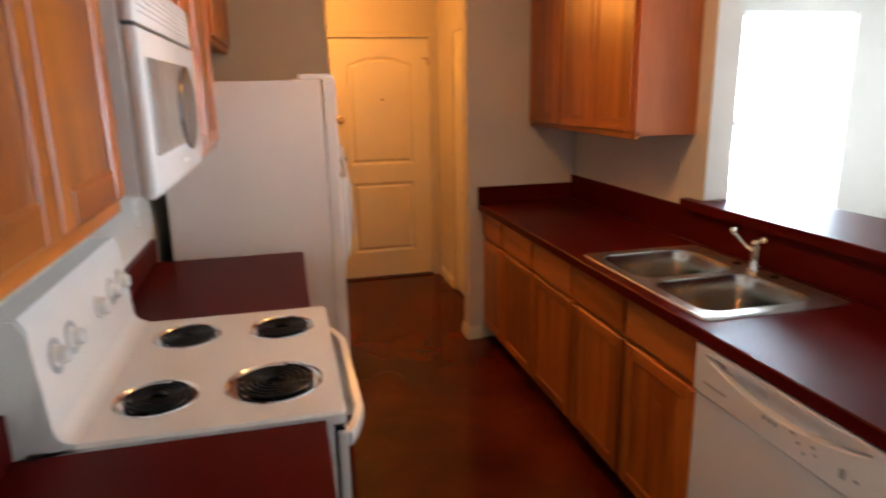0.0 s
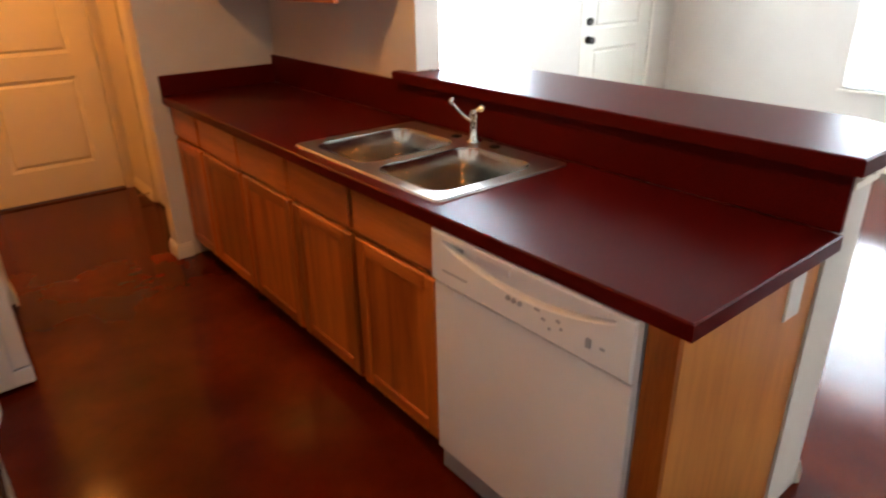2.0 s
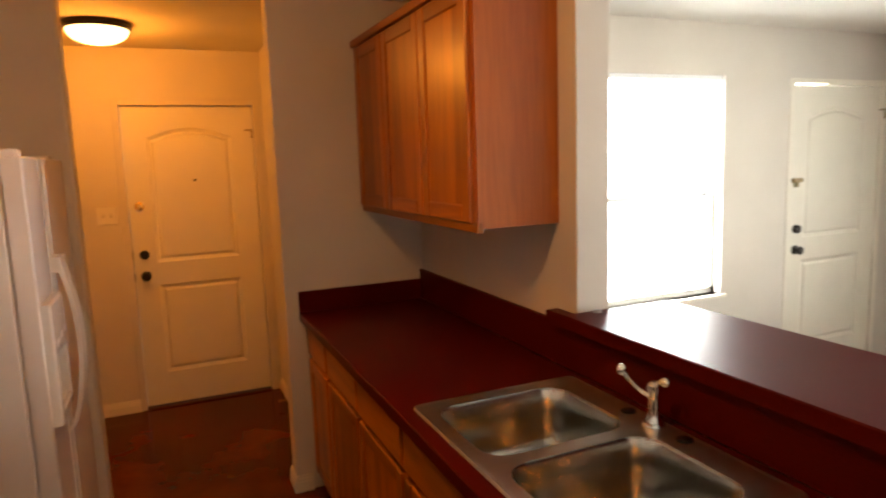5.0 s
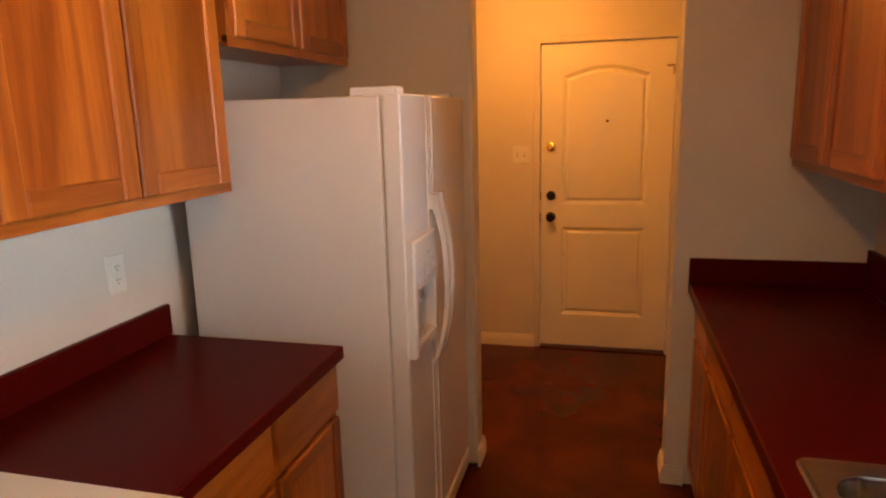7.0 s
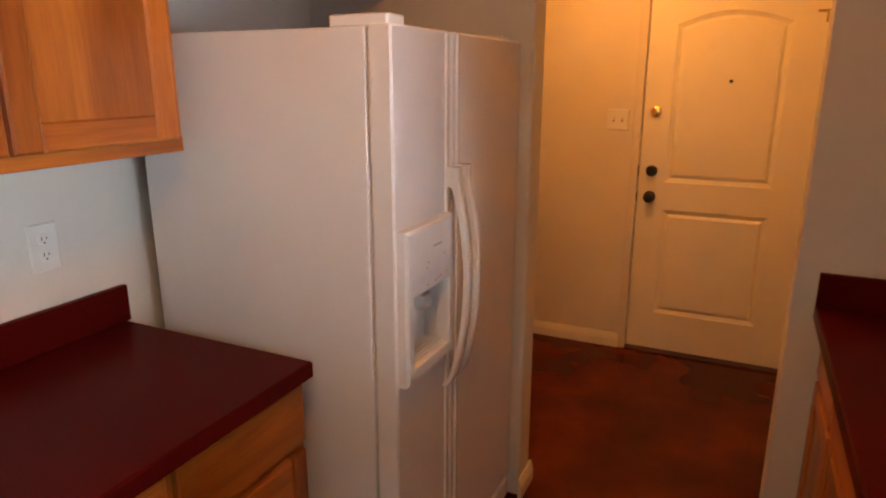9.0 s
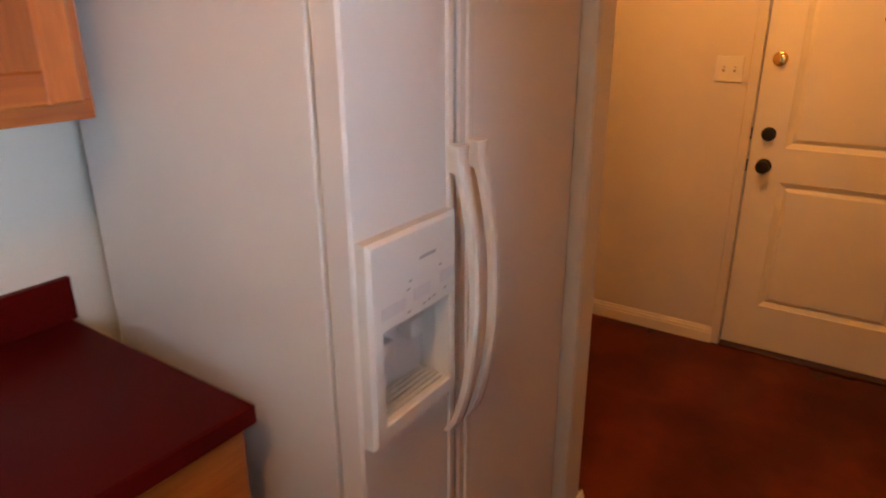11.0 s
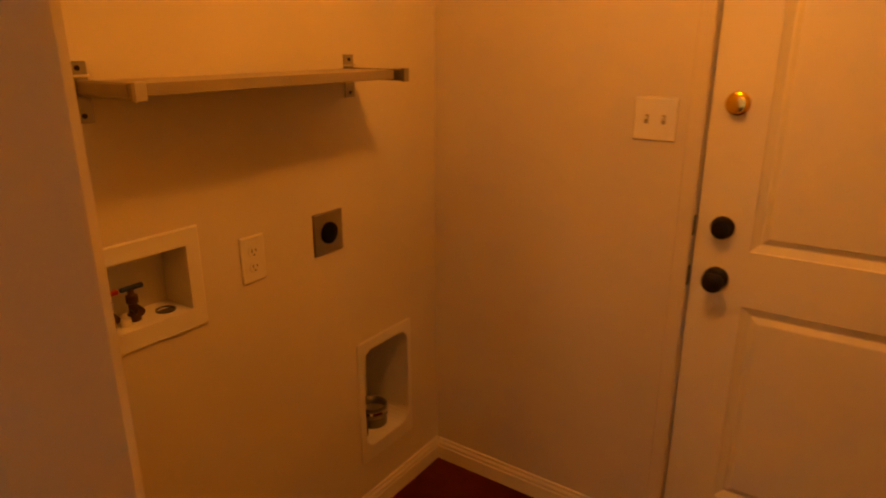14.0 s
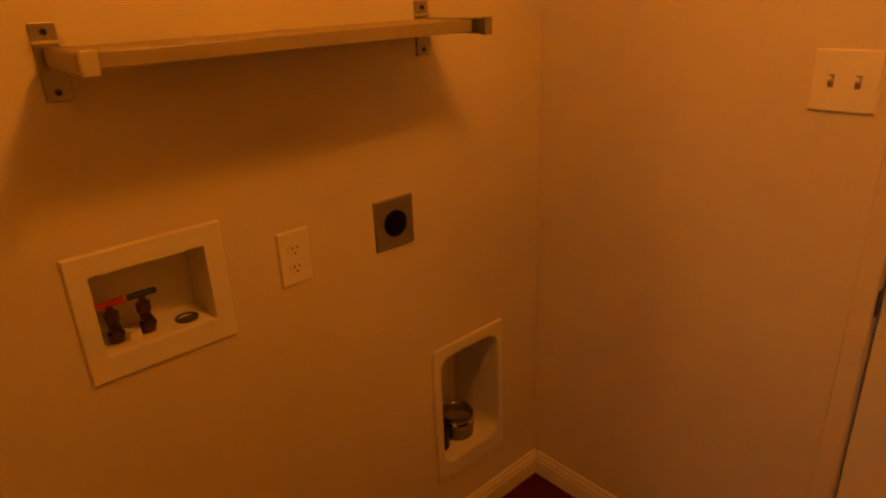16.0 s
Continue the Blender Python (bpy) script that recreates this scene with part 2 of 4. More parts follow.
def ball(bm, c, r, scale=(1, 1, 1), segments=20):
    bmesh.ops.create_uvsphere(bm, u_segments=segments, v_segments=segments // 2, radius=r, matrix=Matrix.Translation(c) @ Matrix.Diagonal((*scale, 1)))
    return bm


def turned(bm, profile, m, segments=32):
    """A body of revolution about local z from (radius, height) pairs."""
    rings = []
    for r, h in profile:
        rings.append([bm.verts.new(m @ Vector((r * math.cos(2 * math.pi * i / segments), r * math.sin(2 * math.pi * i / segments), h))) for i in range(segments)])
    for a, b in zip(rings, rings[1:]):
        for i in range(segments):
            bm.faces.new((a[i], a[(i + 1) % segments], b[(i + 1) % segments], b[i]))
    bm.faces.new(rings[0][::-1])
    bm.faces.new(rings[-1])
    return bm


def swept(bm, points, section, closed=False):
    """A section [(right, up)] carried along points."""
    pts = [Vector(p) for p in points]
    rings = []
    for i, p in enumerate(pts):
        a = pts[i - 1] if i or closed else pts[i]
        b = pts[(i + 1) % len(pts)] if i < len(pts) - 1 or closed else pts[i]
        d = (b - a).normalized()
        side = d.cross(Vector((0, 0, 1)))
        side = side.normalized() if side.length > 1e-4 else Vector((1, 0, 0))
        up = side.cross(d).normalized()
        rings.append([bm.verts.new(p + side * u + up * v) for u, v in section])
    k = len(section)
    pairs = list(zip(rings, rings[1:])) + ([(rings[-1], rings[0])] if closed else [])
    for a, b in pairs:
        for i in range(k):
            bm.faces.new((a[i], a[(i + 1) % k], b[(i + 1) % k], b[i]))
    if not closed:
        bm.faces.new(rings[0][::-1])
        bm.faces.new(rings[-1])
    return bm


def circle(r, k=12, sx=1.0):
    return [(r * sx * math.cos(2 * math.pi * i / k), r * math.sin(2 * math.pi * i / k)) for i in range(k)]


def inset(loop, d):
    """A counter-clockwise loop of (u, v), moved inwards by d."""
    out, k = [], len(loop)
    for i in range(k):
        p, a, b = Vector(loop[i]), Vector(loop[i - 1]), Vector(loop[(i + 1) % k])
        e1, e2 = (p - a).normalized(), (b - p).normalized()
        n1, n2 = Vector((-e1.y, e1.x)), Vector((-e2.y, e2.x))
        n = (n1 + n2).normalized()
        out.append(p + n * (d / max(0.3, n.dot(n1))))
    return [tuple(p) for p in out]


def rect(u0, v0, u1, v1):
    return [(u0, v0), (u1, v0), (u1, v1), (u0, v1)]


def rounded(u0, v0, u1, v1, r, k=5):
    pts = []
    for cx, cy, s in ((u1 - r, v0 + r, -90), (u1 - r, v1 - r, 0), (u0 + r, v1 - r, 90), (u0 + r, v0 + r, 180)):
        pts += [(cx + r * math.cos(radians(s + 90 * i / k)), cy + r * math.sin(radians(s + 90 * i / k))) for i in range(k + 1)]
    return pts


def slab(bm, outer, holes, steps, place, thick, edge=0.004, back=True, field=True):
    """A panelled leaf: outer loop, holes with stepped profiles [(inset, height)] closed by a field, thickness behind. place maps (u, v, h)."""
    def ring(loop, h):
        return [bm.verts.new(place(u, v, h)) for u, v in loop]

    def join(a, b):
        k = len(a)
        for i in range(k):
            bm.faces.new((a[i], a[(i + 1) % k], b[(i + 1) % k], b[i]))
    rear, low, top = ring(outer, -thick), ring(outer, -edge), ring(inset(outer, edge), 0)
    if back:
        bm.faces.new(rear[::-1])
    join(rear, low)
    join(low, top)
    edges = [bm.edges.get((top[i], top[(i + 1) % len(top)])) for i in range(len(top))]
    firsts = []
    for hole in holes:
        r0 = ring(hole, 0)
        firsts.append(r0)
        edges += [bm.edges.new((r0[i], r0[(i + 1) % len(r0)])) for i in range(len(r0))]
    if holes:
        bmesh.ops.triangle_fill(bm, use_beauty=True, edges=edges)
    else:
        bm.faces.new(top)
    for hole, r0 in zip(holes, firsts):
        last = r0
        for d, h in steps:
            nxt = ring(inset(hole, d), h)
            join(last, nxt)
            last = nxt
        if field:
            bm.faces.new(last)
    bmesh.ops.recalc_face_normals(bm, faces=bm.faces)
    return bm


def finish(name, bm, mat, smooth=False):
    bmesh.ops.recalc_face_normals(bm, faces=bm.faces)
    me = bpy.data.meshes.new(name)
    bm.to_mesh(me)
    bm.free()
    me.materials.append(mat)
    if smooth:
        me.polygons.foreach_set("use_smooth", [True] * len(me.polygons))
        me.set_sharp_from_angle(angle=radians(35))
    co = np.empty(len(me.vertices) * 3)
    me.vertices.foreach_get("co", co)
    co = co.reshape(-1, 3)
    c = (co.min(0) + co.max(0)) / 2
    me.vertices.foreach_set("co", (co - c).ravel())
    return me, Vector(c)


def part(name, bm, mat, parent, label="", smooth=False):
    me, c = finish(name, bm, mat, smooth)
    ob = new(name, me)
    ob.parent = parent
    ob.location = c - PLACE[parent]
    PLACE[ob] = c
    if label:
        tagged(ob, label)
    return ob


def thing(name, at, label, category, group="", kind=""):
    ob = new(name)
    ob.location = at
    ob.empty_display_size = 0.1
    PLACE[ob] = Vector(at)
    return tagged(ob, label, category, group, kind)


def solid(name, bm, mat, label, category, kind="", smooth=False, group=""):
    me, c = finish(name, bm, mat, smooth)
    ob = new(name, me)
    ob.location = c
    PLACE[ob] = c
    return tagged(ob, label, category, group, kind)


def B():
    return bmesh.new()


def boxed(lo, hi, bevel=0.0):
    return box(B(), lo, hi, bevel)


def on_x(x, sign):
    """(u, v, h) to a face at x whose front looks along sign: u is y, v is z."""
    return lambda u, v, h: Vector((x + sign * h, u, v))


def on_y(y, sign):
    return lambda u, v, h: Vector((u, y + sign * h, v))


# ---- structure ----
XL, YD, CEIL = -1.755, 5.470, 2.40          # kitchen's left wall, entry door's wall, ceiling
XW, XW2 = 0.655, 0.785                      # wall between kitchen and living room
YE, YE2 = 3.88, 4.0                         # wall at the end of the sink counter
YF, XR, YB = 3.856, 4.588, -2.2             # living room's front, side and back walls


def wall(name, boxes, label, mat=PAINT, bevel=0.0):
    bm = B()
    for lo, hi in boxes:
        box(bm, lo, hi, bevel)
    return solid(name, bm, mat, label, "wall", "structure")


def deck(z0, z1):
    """The house's plan, an L, as a slab from z0 to z1."""
    bm = B()
    plan = [(XL - 0.2, YB - 0.15), (XR + 0.15, YB - 0.15), (XR + 0.15, YF + 0.15), (HX + 0.75, YF + 0.15), (HX + 0.75, YD + 0.14), (XL - 0.2, YD + 0.14)]
    lo, hi = [bm.verts.new((x, y, z0)) for x, y in plan], [bm.verts.new((x, y, z1)) for x, y in plan]
    bm.faces.new(lo[::-1]), bm.faces.new(hi)
    for i in range(6):
        bm.faces.new((lo[i], lo[(i + 1) % 6], hi[(i + 1) % 6], hi[i]))
    return bm


HX = 0.131                                   # hall's right wall, with a closet door
solid("floor", deck(-0.12, 0.0), FLOOR, "glossy red-brown stained concrete floor", "floor", "structure")
solid("ceiling", deck(CEIL, CEIL + 0.12), CEILING, "textured off-white painted ceiling", "ceiling", "structure")
wall("wall_west", [((XL - 0.2, YB, 0), (XL, 3.90, CEIL))], "beige painted wall behind the stove")
LX = -1.622
VB, WBX = (5.064, 5.290, 0.256, 0.610), (4.304, 4.506, 0.955, 1.108)   # openings of the two wall boxes: y from, y to, z from, z to
wall("wall_laundry", [((LX - 0.3, 3.972, 0), (LX, WBX[0], CEIL)), ((LX - 0.3, WBX[0], 0), (LX, WBX[1], WBX[2])), ((LX - 0.3, WBX[0], WBX[3]), (LX, WBX[1], CEIL)),
                      ((LX - 0.3, WBX[1], 0), (LX, VB[0], CEIL)), ((LX - 0.3, VB[0], 0), (LX, VB[1], VB[2])), ((LX - 0.3, VB[0], VB[3]), (LX, VB[1], CEIL)),
                      ((LX - 0.3, VB[1], 0), (LX, YD, CEIL)), ((LX - 0.34, 3.90, 0), (LX - 0.3, YD, CEIL))], "beige painted laundry alcove wall")
wall("wall_stub", [((LX - 0.3, 3.850, 0), (-0.885, 3.972, CEIL))], "beige painted stub wall beside the refrigerator", bevel=0.014)
DX0, DX1, DH = -0.767, 0.058, 2.035         # entry door
wall("wall_north", [((LX - 0.34, YD, 0), (DX0 - 0.02, YD + 0.14, CEIL)), ((DX1 + 0.02, YD, 0), (HX + 0.75, YD + 0.14, CEIL)), ((DX0 - 0.02, YD, DH + 0.02), (DX1 + 0.02, YD + 0.14, CEIL))], "beige painted wall round the entry door")
CY0, CY1 = 4.14, 4.955
wall("wall_hall", [((HX, YE2, 0), (HX + 0.12, CY0 - 0.02, CEIL)), ((HX, CY1 + 0.02, 0), (HX + 0.12, YD, CEIL)), ((HX, CY0 - 0.02, DH + 0.02), (HX + 0.12, CY1 + 0.02, CEIL)), ((HX + 0.7, YE2, 0), (HX + 0.75, YD, CEIL))], "beige painted hall wall with a closet door")
wall("wall_end", [((-0.062, YE, 0), (XW2, YE2, CEIL))], "beige painted wall at the end of the counter", bevel=0.004)
wall("wall_kitchen", [((XW, 2.515, 0), (XW2, YE, CEIL))], "beige painted wall between kitchen and living room", bevel=0.004)
FX0, FX1 = 3.345, 4.235                      # front door
wall("wall_front", [((XW2, YF, 0), (W1[0], YF + 0.15, CEIL)), ((W1[0], YF, 0), (W1[1], YF + 0.15, W1[2])), ((W1[0], YF, W1[3]), (W1[1], YF + 0.15, CEIL)),
                    ((W1[1], YF, 0), (FX0 - 0.02, YF + 0.15, CEIL)), ((FX0 - 0.02, YF, DH + 0.02), (FX1 + 0.02, YF + 0.15, CEIL)), ((FX1 + 0.02, YF, 0), (XR + 0.15, YF + 0.15, CEIL))], "pale painted living room wall with window and door")
wall("wall_east", [((XR, W2[1], 0), (XR + 0.15, YF, CEIL)), ((XR, W2[0], 0), (XR + 0.15, W2[1], W2[2])), ((XR, W2[0], W2[3]), (XR + 0.15, W2[1], CEIL)), ((XR, YB, 0), (XR + 0.15, W2[0], CEIL))], "pale painted living room wall with a wide window")
wall("wall_south", [((XL - 0.2, YB - 0.15, 0), (XR + 0.15, YB, CEIL))], "pale painted wall behind the dining end")
solid("backdrop_1", boxed((0.95, 5.60, -0.15), (7.0, 5.64, 4.0)), OUTSIDE, "bright hazy daylight outside the window", "backdrop", "structure")
solid("backdrop_2", boxed((6.60, -3.0, -0.15), (6.64, 5.55, 4.0)), OUTSIDE, "bright hazy daylight outside the window", "backdrop", "structure")
solid("ground", boxed((-60, -60, -0.5), (60, 60, -0.15)), GROUND, "dry ground outside the house", "ground", "structure")

# knee wall under the bar, with a splayed corner towards the living room
bm = B()
plan = [(XW, 0.838), (0.845, 0.838), (0.955, 0.935), (0.955, 2.515), (XW, 2.515)]
lo = [bm.verts.new((x, y, 0)) for x, y in plan]
hi = [bm.verts.new((x, y, 1.068)) for x, y in plan]
bm.faces.new(lo[::-1]), bm.faces.new(hi)
for i in range(5):
    bm.faces.new((lo[i], lo[(i + 1) % 5], hi[(i + 1) % 5], hi[i]))
solid("wall_knee", bm, PAINT, "beige painted half wall under the breakfast bar", "wall", "structure")


def baseboard(name, a, b, out, label="cream painted wooden baseboard"):
    """A stepped board from a to b (x, y), standing out from its wall along out."""
    ox, oy = out
    bm = B()
    sec = [(0.0, 0.0), (0.014, 0.0), (0.014, 0.052), (0.011, 0.056), (0.011, 0.066), (0.006, 0.074), (0.006, 0.083), (0.0, 0.085)]
    rings = [[bm.verts.new((p[0] + ox * d, p[1] + oy * d, z)) for d, z in sec] for p in (a, b)]
    for i in range(len(sec)):
        j = (i + 1) % len(sec)
        bm.faces.new((rings[0][i], rings[0][j], rings[1][j], rings[1][i]))
    bm.faces.new(rings[0]), bm.faces.new(rings[1][::-1])
    return solid(name, bm, TRIM, label, "baseboard", "structure")


CAS = 0.042
baseboard("baseboard_1", (LX, 3.986), (LX, YD), (1, 0))
baseboard("baseboard_2", (LX + 0.014, YD), (DX0 - CAS, YD), (0, -1))
baseboard("baseboard_3", (-0.885, 3.836), (-0.885, 3.986), (1, 0))
baseboard("baseboard_4", (LX, 3.972), (-0.885, 3.972), (0, 1))
baseboard("baseboard_5", (-0.062, 3.866), (-0.062, 4.014), (-1, 0))
baseboard("baseboard_6", (-0.062, YE), (0.018, YE), (0, -1))
baseboard("baseboard_7", (-0.062, YE2), (HX, YE2), (0, 1))
baseboard("baseboard_8", (HX, CY1 + CAS), (HX, YD - 0.014), (-1, 0))
baseboard("baseboard_9", (XR, YB), (XR, YF), (-1, 0))
baseboard("baseboard_10", (0.80, YF), (FX0 - CAS, YF), (0, -1))
baseboard("baseboard_11", (0.955, 0.935), (0.955, 2.515), (1, 0))
baseboard("baseboard_12", (0.843, 0.836), (0.957, 0.937), (0.66, -0.75))


def casing(name, place, u0, u1, head, lining=0.0, label="cream painted wooden door casing", mat=TRIM, gap=0.0):
    """Two jambs and a head of moulded casing round an opening; place maps (u, v, h)."""
    t = thing(name, place((u0 + u1) / 2, 0, 0), label, "door casing", "", "structure")
    for nm, lp in (("jamb", rect(u0 - CAS, 0, u0, head + CAS)), ("jamb", rect(u1, 0, u1 + CAS, head + CAS)), ("head", rect(u0 + gap, head, u1, head + CAS)), ("head", rect(u0, head + 0.012, u0 + gap, head + CAS))):
        if lp[1][0] - lp[0][0] < 0.01:
            continue
        part(nm, slab(B(), lp, [], [], lambda u, v, h: place(u, v, h + 0.006), 0.006, 0.003), mat, t)
    if lining:
        for lo, hi in (((u0 - 0.016, 0), (u0, head)), ((u1, 0), (u1 + 0.016, head)), ((u0 + gap, head), (u1, head + 0.016))):
            p, q = place(*lo, 0), place(*hi, -lining)
            part("lining", boxed([min(p[i], q[i]) for i in range(3)], [max(p[i], q[i]) for i in range(3)]), TRIM, t)
    return t


casing("door_casing_1", on_y(YD, -1), DX0 - 0.004, DX1 + 0.004, DH + 0.004, 0.10, "cream painted door casing close to the wall colour", PAINT)
casing("door_casing_2", on_x(HX, -1), CY0 - 0.004, CY1 + 0.004, DH + 0.004, 0.0, "cream painted door casing close to the wall colour", PAINT)
casing("door_casing_3", on_y(YF, -1), FX0 - 0.004, FX1 + 0.004, DH + 0.004, 0.10, gap=0.33)


def panel_loops(u0, u1, v0, v1, arch):
    """The door's panels: a low rectangle and a high one with an arched head."""
    low = rect(u0, v0[0], u1, v0[1])
    w = u1 - u0
    arc = [(u1 - w * i / 16, v1[1] + arch * math.sin(math.pi * i / 16)) for i in range(17)]
    return [low, [(u0, v1[0]), (u1, v1[0])] + arc]


def hinge(parent, place, u, v):
    bm = B()
    for i in range(5):
        a, b = place(u, v - 0.045 + i * 0.018 + 0.001, 0.006), place(u, v - 0.045 + i * 0.018 + 0.017, 0.006)
        tube(bm, a, b, 0.0065, segments=12)
    return part("hinge", bm, TRIM, parent, "cream painted hinge", True)


SILL = material("threshold_metal", (0.060, 0.022, 0.010), 0.5, metal=0.2, vary=0.2, scale=30)
BRASS_DULL = material("tarnished_brass", (0.30, 0.22, 0.12), 0.4, metal=0.8, vary=0.25, scale=60)


def knob_set(parent, place, u, v, mat, r=0.030, depth=0.055, plate=0.033):
    """A rose and a round knob, standing out along h."""
    base = place(u, v, 0)
    axis = (place(u, v, 1) - base)
    m = Matrix.Translation(base) @ axis.to_track_quat("Z", "Y").to_matrix().to_4x4()
    k = part("door_knob", turned(B(), [(plate, 0.0), (plate, 0.004), (plate * 0.85, 0.008), (0.012, 0.010), (0.011, depth * 0.45), (r * 0.8, depth * 0.55), (r, depth * 0.75), (r * 0.9, depth * 0.93), (r * 0.5, depth), (0.004, depth)], m), mat, parent, "", True)
    return k


def door_leaf(name, place, u0, u1, label, knob_side, gold=False):
    t = thing(name, place((u0 + u1) / 2, 0, 0), label, "door", "", "structure")
    loops = panel_loops(u0 + 0.140, u1 - 0.150, (0.240, 0.850), (1.005, 1.832), 0.062)
    steps = [(0.003, -0.003), (0.022, -0.012), (0.026, -0.012), (0.040, -0.003), (0.044, -0.002)]
    part("leaf", slab(B(), rect(u0, 0.016, u1, DH), loops, steps, place, 0.042, 0.002), DOORPAINT, t)
    ku = (u0 + 0.055) if knob_side == 0 else (u1 - 0.055)
    hu = u1 + 0.001 if knob_side == 0 else u0 - 0.001
    for v in (0.26, 1.06, 1.83):
        hinge(t, place, hu - (0.008 if knob_side == 0 else 0.0), v)
    return t, ku


def entry_door():
    place = on_y(YD + 0.028, -1)
    t, ku = door_leaf("door_1", place, DX0, DX1, "cream two-panel entry door with arched upper panel, closed", 0)
    knob_set(t, place, ku + 0.012, 0.918, BRONZE)
    knob_set(t, place, ku + 0.012, 1.062, BRONZE, 0.027, 0.030, 0.031)
    knob_set(t, place, ku + 0.010, 1.386, BRASS, 0.024, 0.026, 0.030)
    for v in (0.918, 1.062):
        part("strike_plate", boxed((DX0 - 0.004, YD + 0.002, v - 0.028), (DX0 - 0.0005, YD + 0.024, v + 0.028), 0.001), BRONZE, t)
    m = Matrix.Translation(place(-0.345, 1.545, 0)) @ Matrix.Rotation(radians(90), 4, "X")
    part("peephole", turned(B(), [(0.009, 0.0), (0.009, 0.004), (0.006, 0.006), (0.005, 0.003)], m), BRONZE, t, "", True)
    part("threshold", boxed((DX0 - 0.003, YD - 0.01, 0.0), (DX1 + 0.003, YD + 0.1, 0.011), 0.003), SILL, t, "brown metal threshold")
    bm = B()
    box(bm, (DX1 - 0.055, YD + 0.020, 1.868), (DX1 - 0.002, YD + 0.027, 1.880), 0.001)
    box(bm, (DX1 - 0.016, YD + 0.016, 1.82), (DX1 - 0.002, YD + 0.027, 1.872), 0.002)
    part("door_guard", bm, BRASS_DULL, t, "tarnished brass door guard")


entry_door()
t, _ = door_leaf("door_2", on_x(HX + 0.004, -1), CY0, CY1, "cream painted closet door in the hall, closed", 0)
knob_set(t, on_x(HX + 0.004, -1), CY0 + 0.06, 0.92, BRONZE)
fplace = on_y(YF + 0.010, -1)
t, _ = door_leaf("door_3", fplace, FX0, FX1, "white front door with round dark knobs, closed", 0)
knob_set(t, fplace, FX0 + 0.07, 0.925, BRONZE)
knob_set(t, fplace, FX0 + 0.07, 1.07, BRONZE, 0.027, 0.030, 0.031)
part("door_chain", box(box(B(), (FX0 + 0.01, YF - 0.016, 1.39), (FX0 + 0.10, YF + 0.008, 1.42), 0.003), (FX0 + 0.03, YF - 0.022, 1.36), (FX0 + 0.05, YF, 1.41), 0.003), BRASS_DULL, t)
part("door_guard", box(boxed((FX1 - 0.02, YF - 0.012, 1.868), (FX1 + 0.045, YF - 0.003, 1.882), 0.002), (FX1 + 0.024, YF - 0.014, 1.81), (FX1 + 0.042, YF - 0.003, 1.872), 0.002), BRASS_DULL, t, "tarnished brass door guard")
part("threshold", boxed((FX0 - 0.004, YF - 0.02, 0.0), (FX1 + 0.004, YF + 0.1, 0.011), 0.003), SILL, t)
solid("door_stop", turned(B(), [(0.011, 0), (0.011, 0.006), (0.004, 0.008), (0.004, 0.055), (0.009, 0.056), (0.009, 0.070), (0.005, 0.072)], Matrix.Translation((HX - 0.012, 5.08, 0.045)) @ Matrix.Rotation(radians(-90), 4, "Y"), 16), BRASS_DULL, "small brass door stop on the hall baseboard", "door stop", smooth=True)


# ---- windows ----
def window(name, place, u0, u1, v0, v1, units, label):
    """Frame, sashes with a meeting rail, panes and a stool; place maps (u, v, h), h into the room from the wall's face."""
    t = thing(name, place((u0 + u1) / 2, v0, 0), label, "window", "", "structure")

    def bar(nm, a0, b0, a1, b1, h0, h1, mat=TRIM):
        bm = B()
        p, q = place(a0, b0, h0), place(a1, b1, h1)
        box(bm, [min(p[i], q[i]) for i in range(3)], [max(p[i], q[i]) for i in range(3)], 0.002)
        return part(nm, bm, mat, t)
    bar("window_sill", u0 - 0.03, v0 - 0.02, u1 + 0.03, v0, 0.03, -0.06)
    w = (u1 - u0) / units
    for k in range(units):
        a, b = u0 + k * w, u0 + (k + 1) * w
        bar("window_frame", a, v0, a + 0.03, v1, -0.115, -0.065, PLASTIC)
        bar("window_frame", b - 0.03, v0, b, v1, -0.115, -0.065, PLASTIC)
        bar("window_frame", a, v1 - 0.03, b, v1, -0.115, -0.065, PLASTIC)
        bar("window_frame", a, v0, b, v0 + 0.035, -0.115, -0.065, PLASTIC)
        mid = v0 + (v1 - v0) * 0.47
        bar("meeting_rail", a + 0.03, mid - 0.018, b - 0.03, mid + 0.018, -0.11, -0.07, PLASTIC)
    return t


window("window_1", on_y(YF, -1), *W1, 1, "overexposed white sash window in the living room")
window("window_2", on_x(XR, -1), *W2, 3, "wide overexposed white window in the living room")


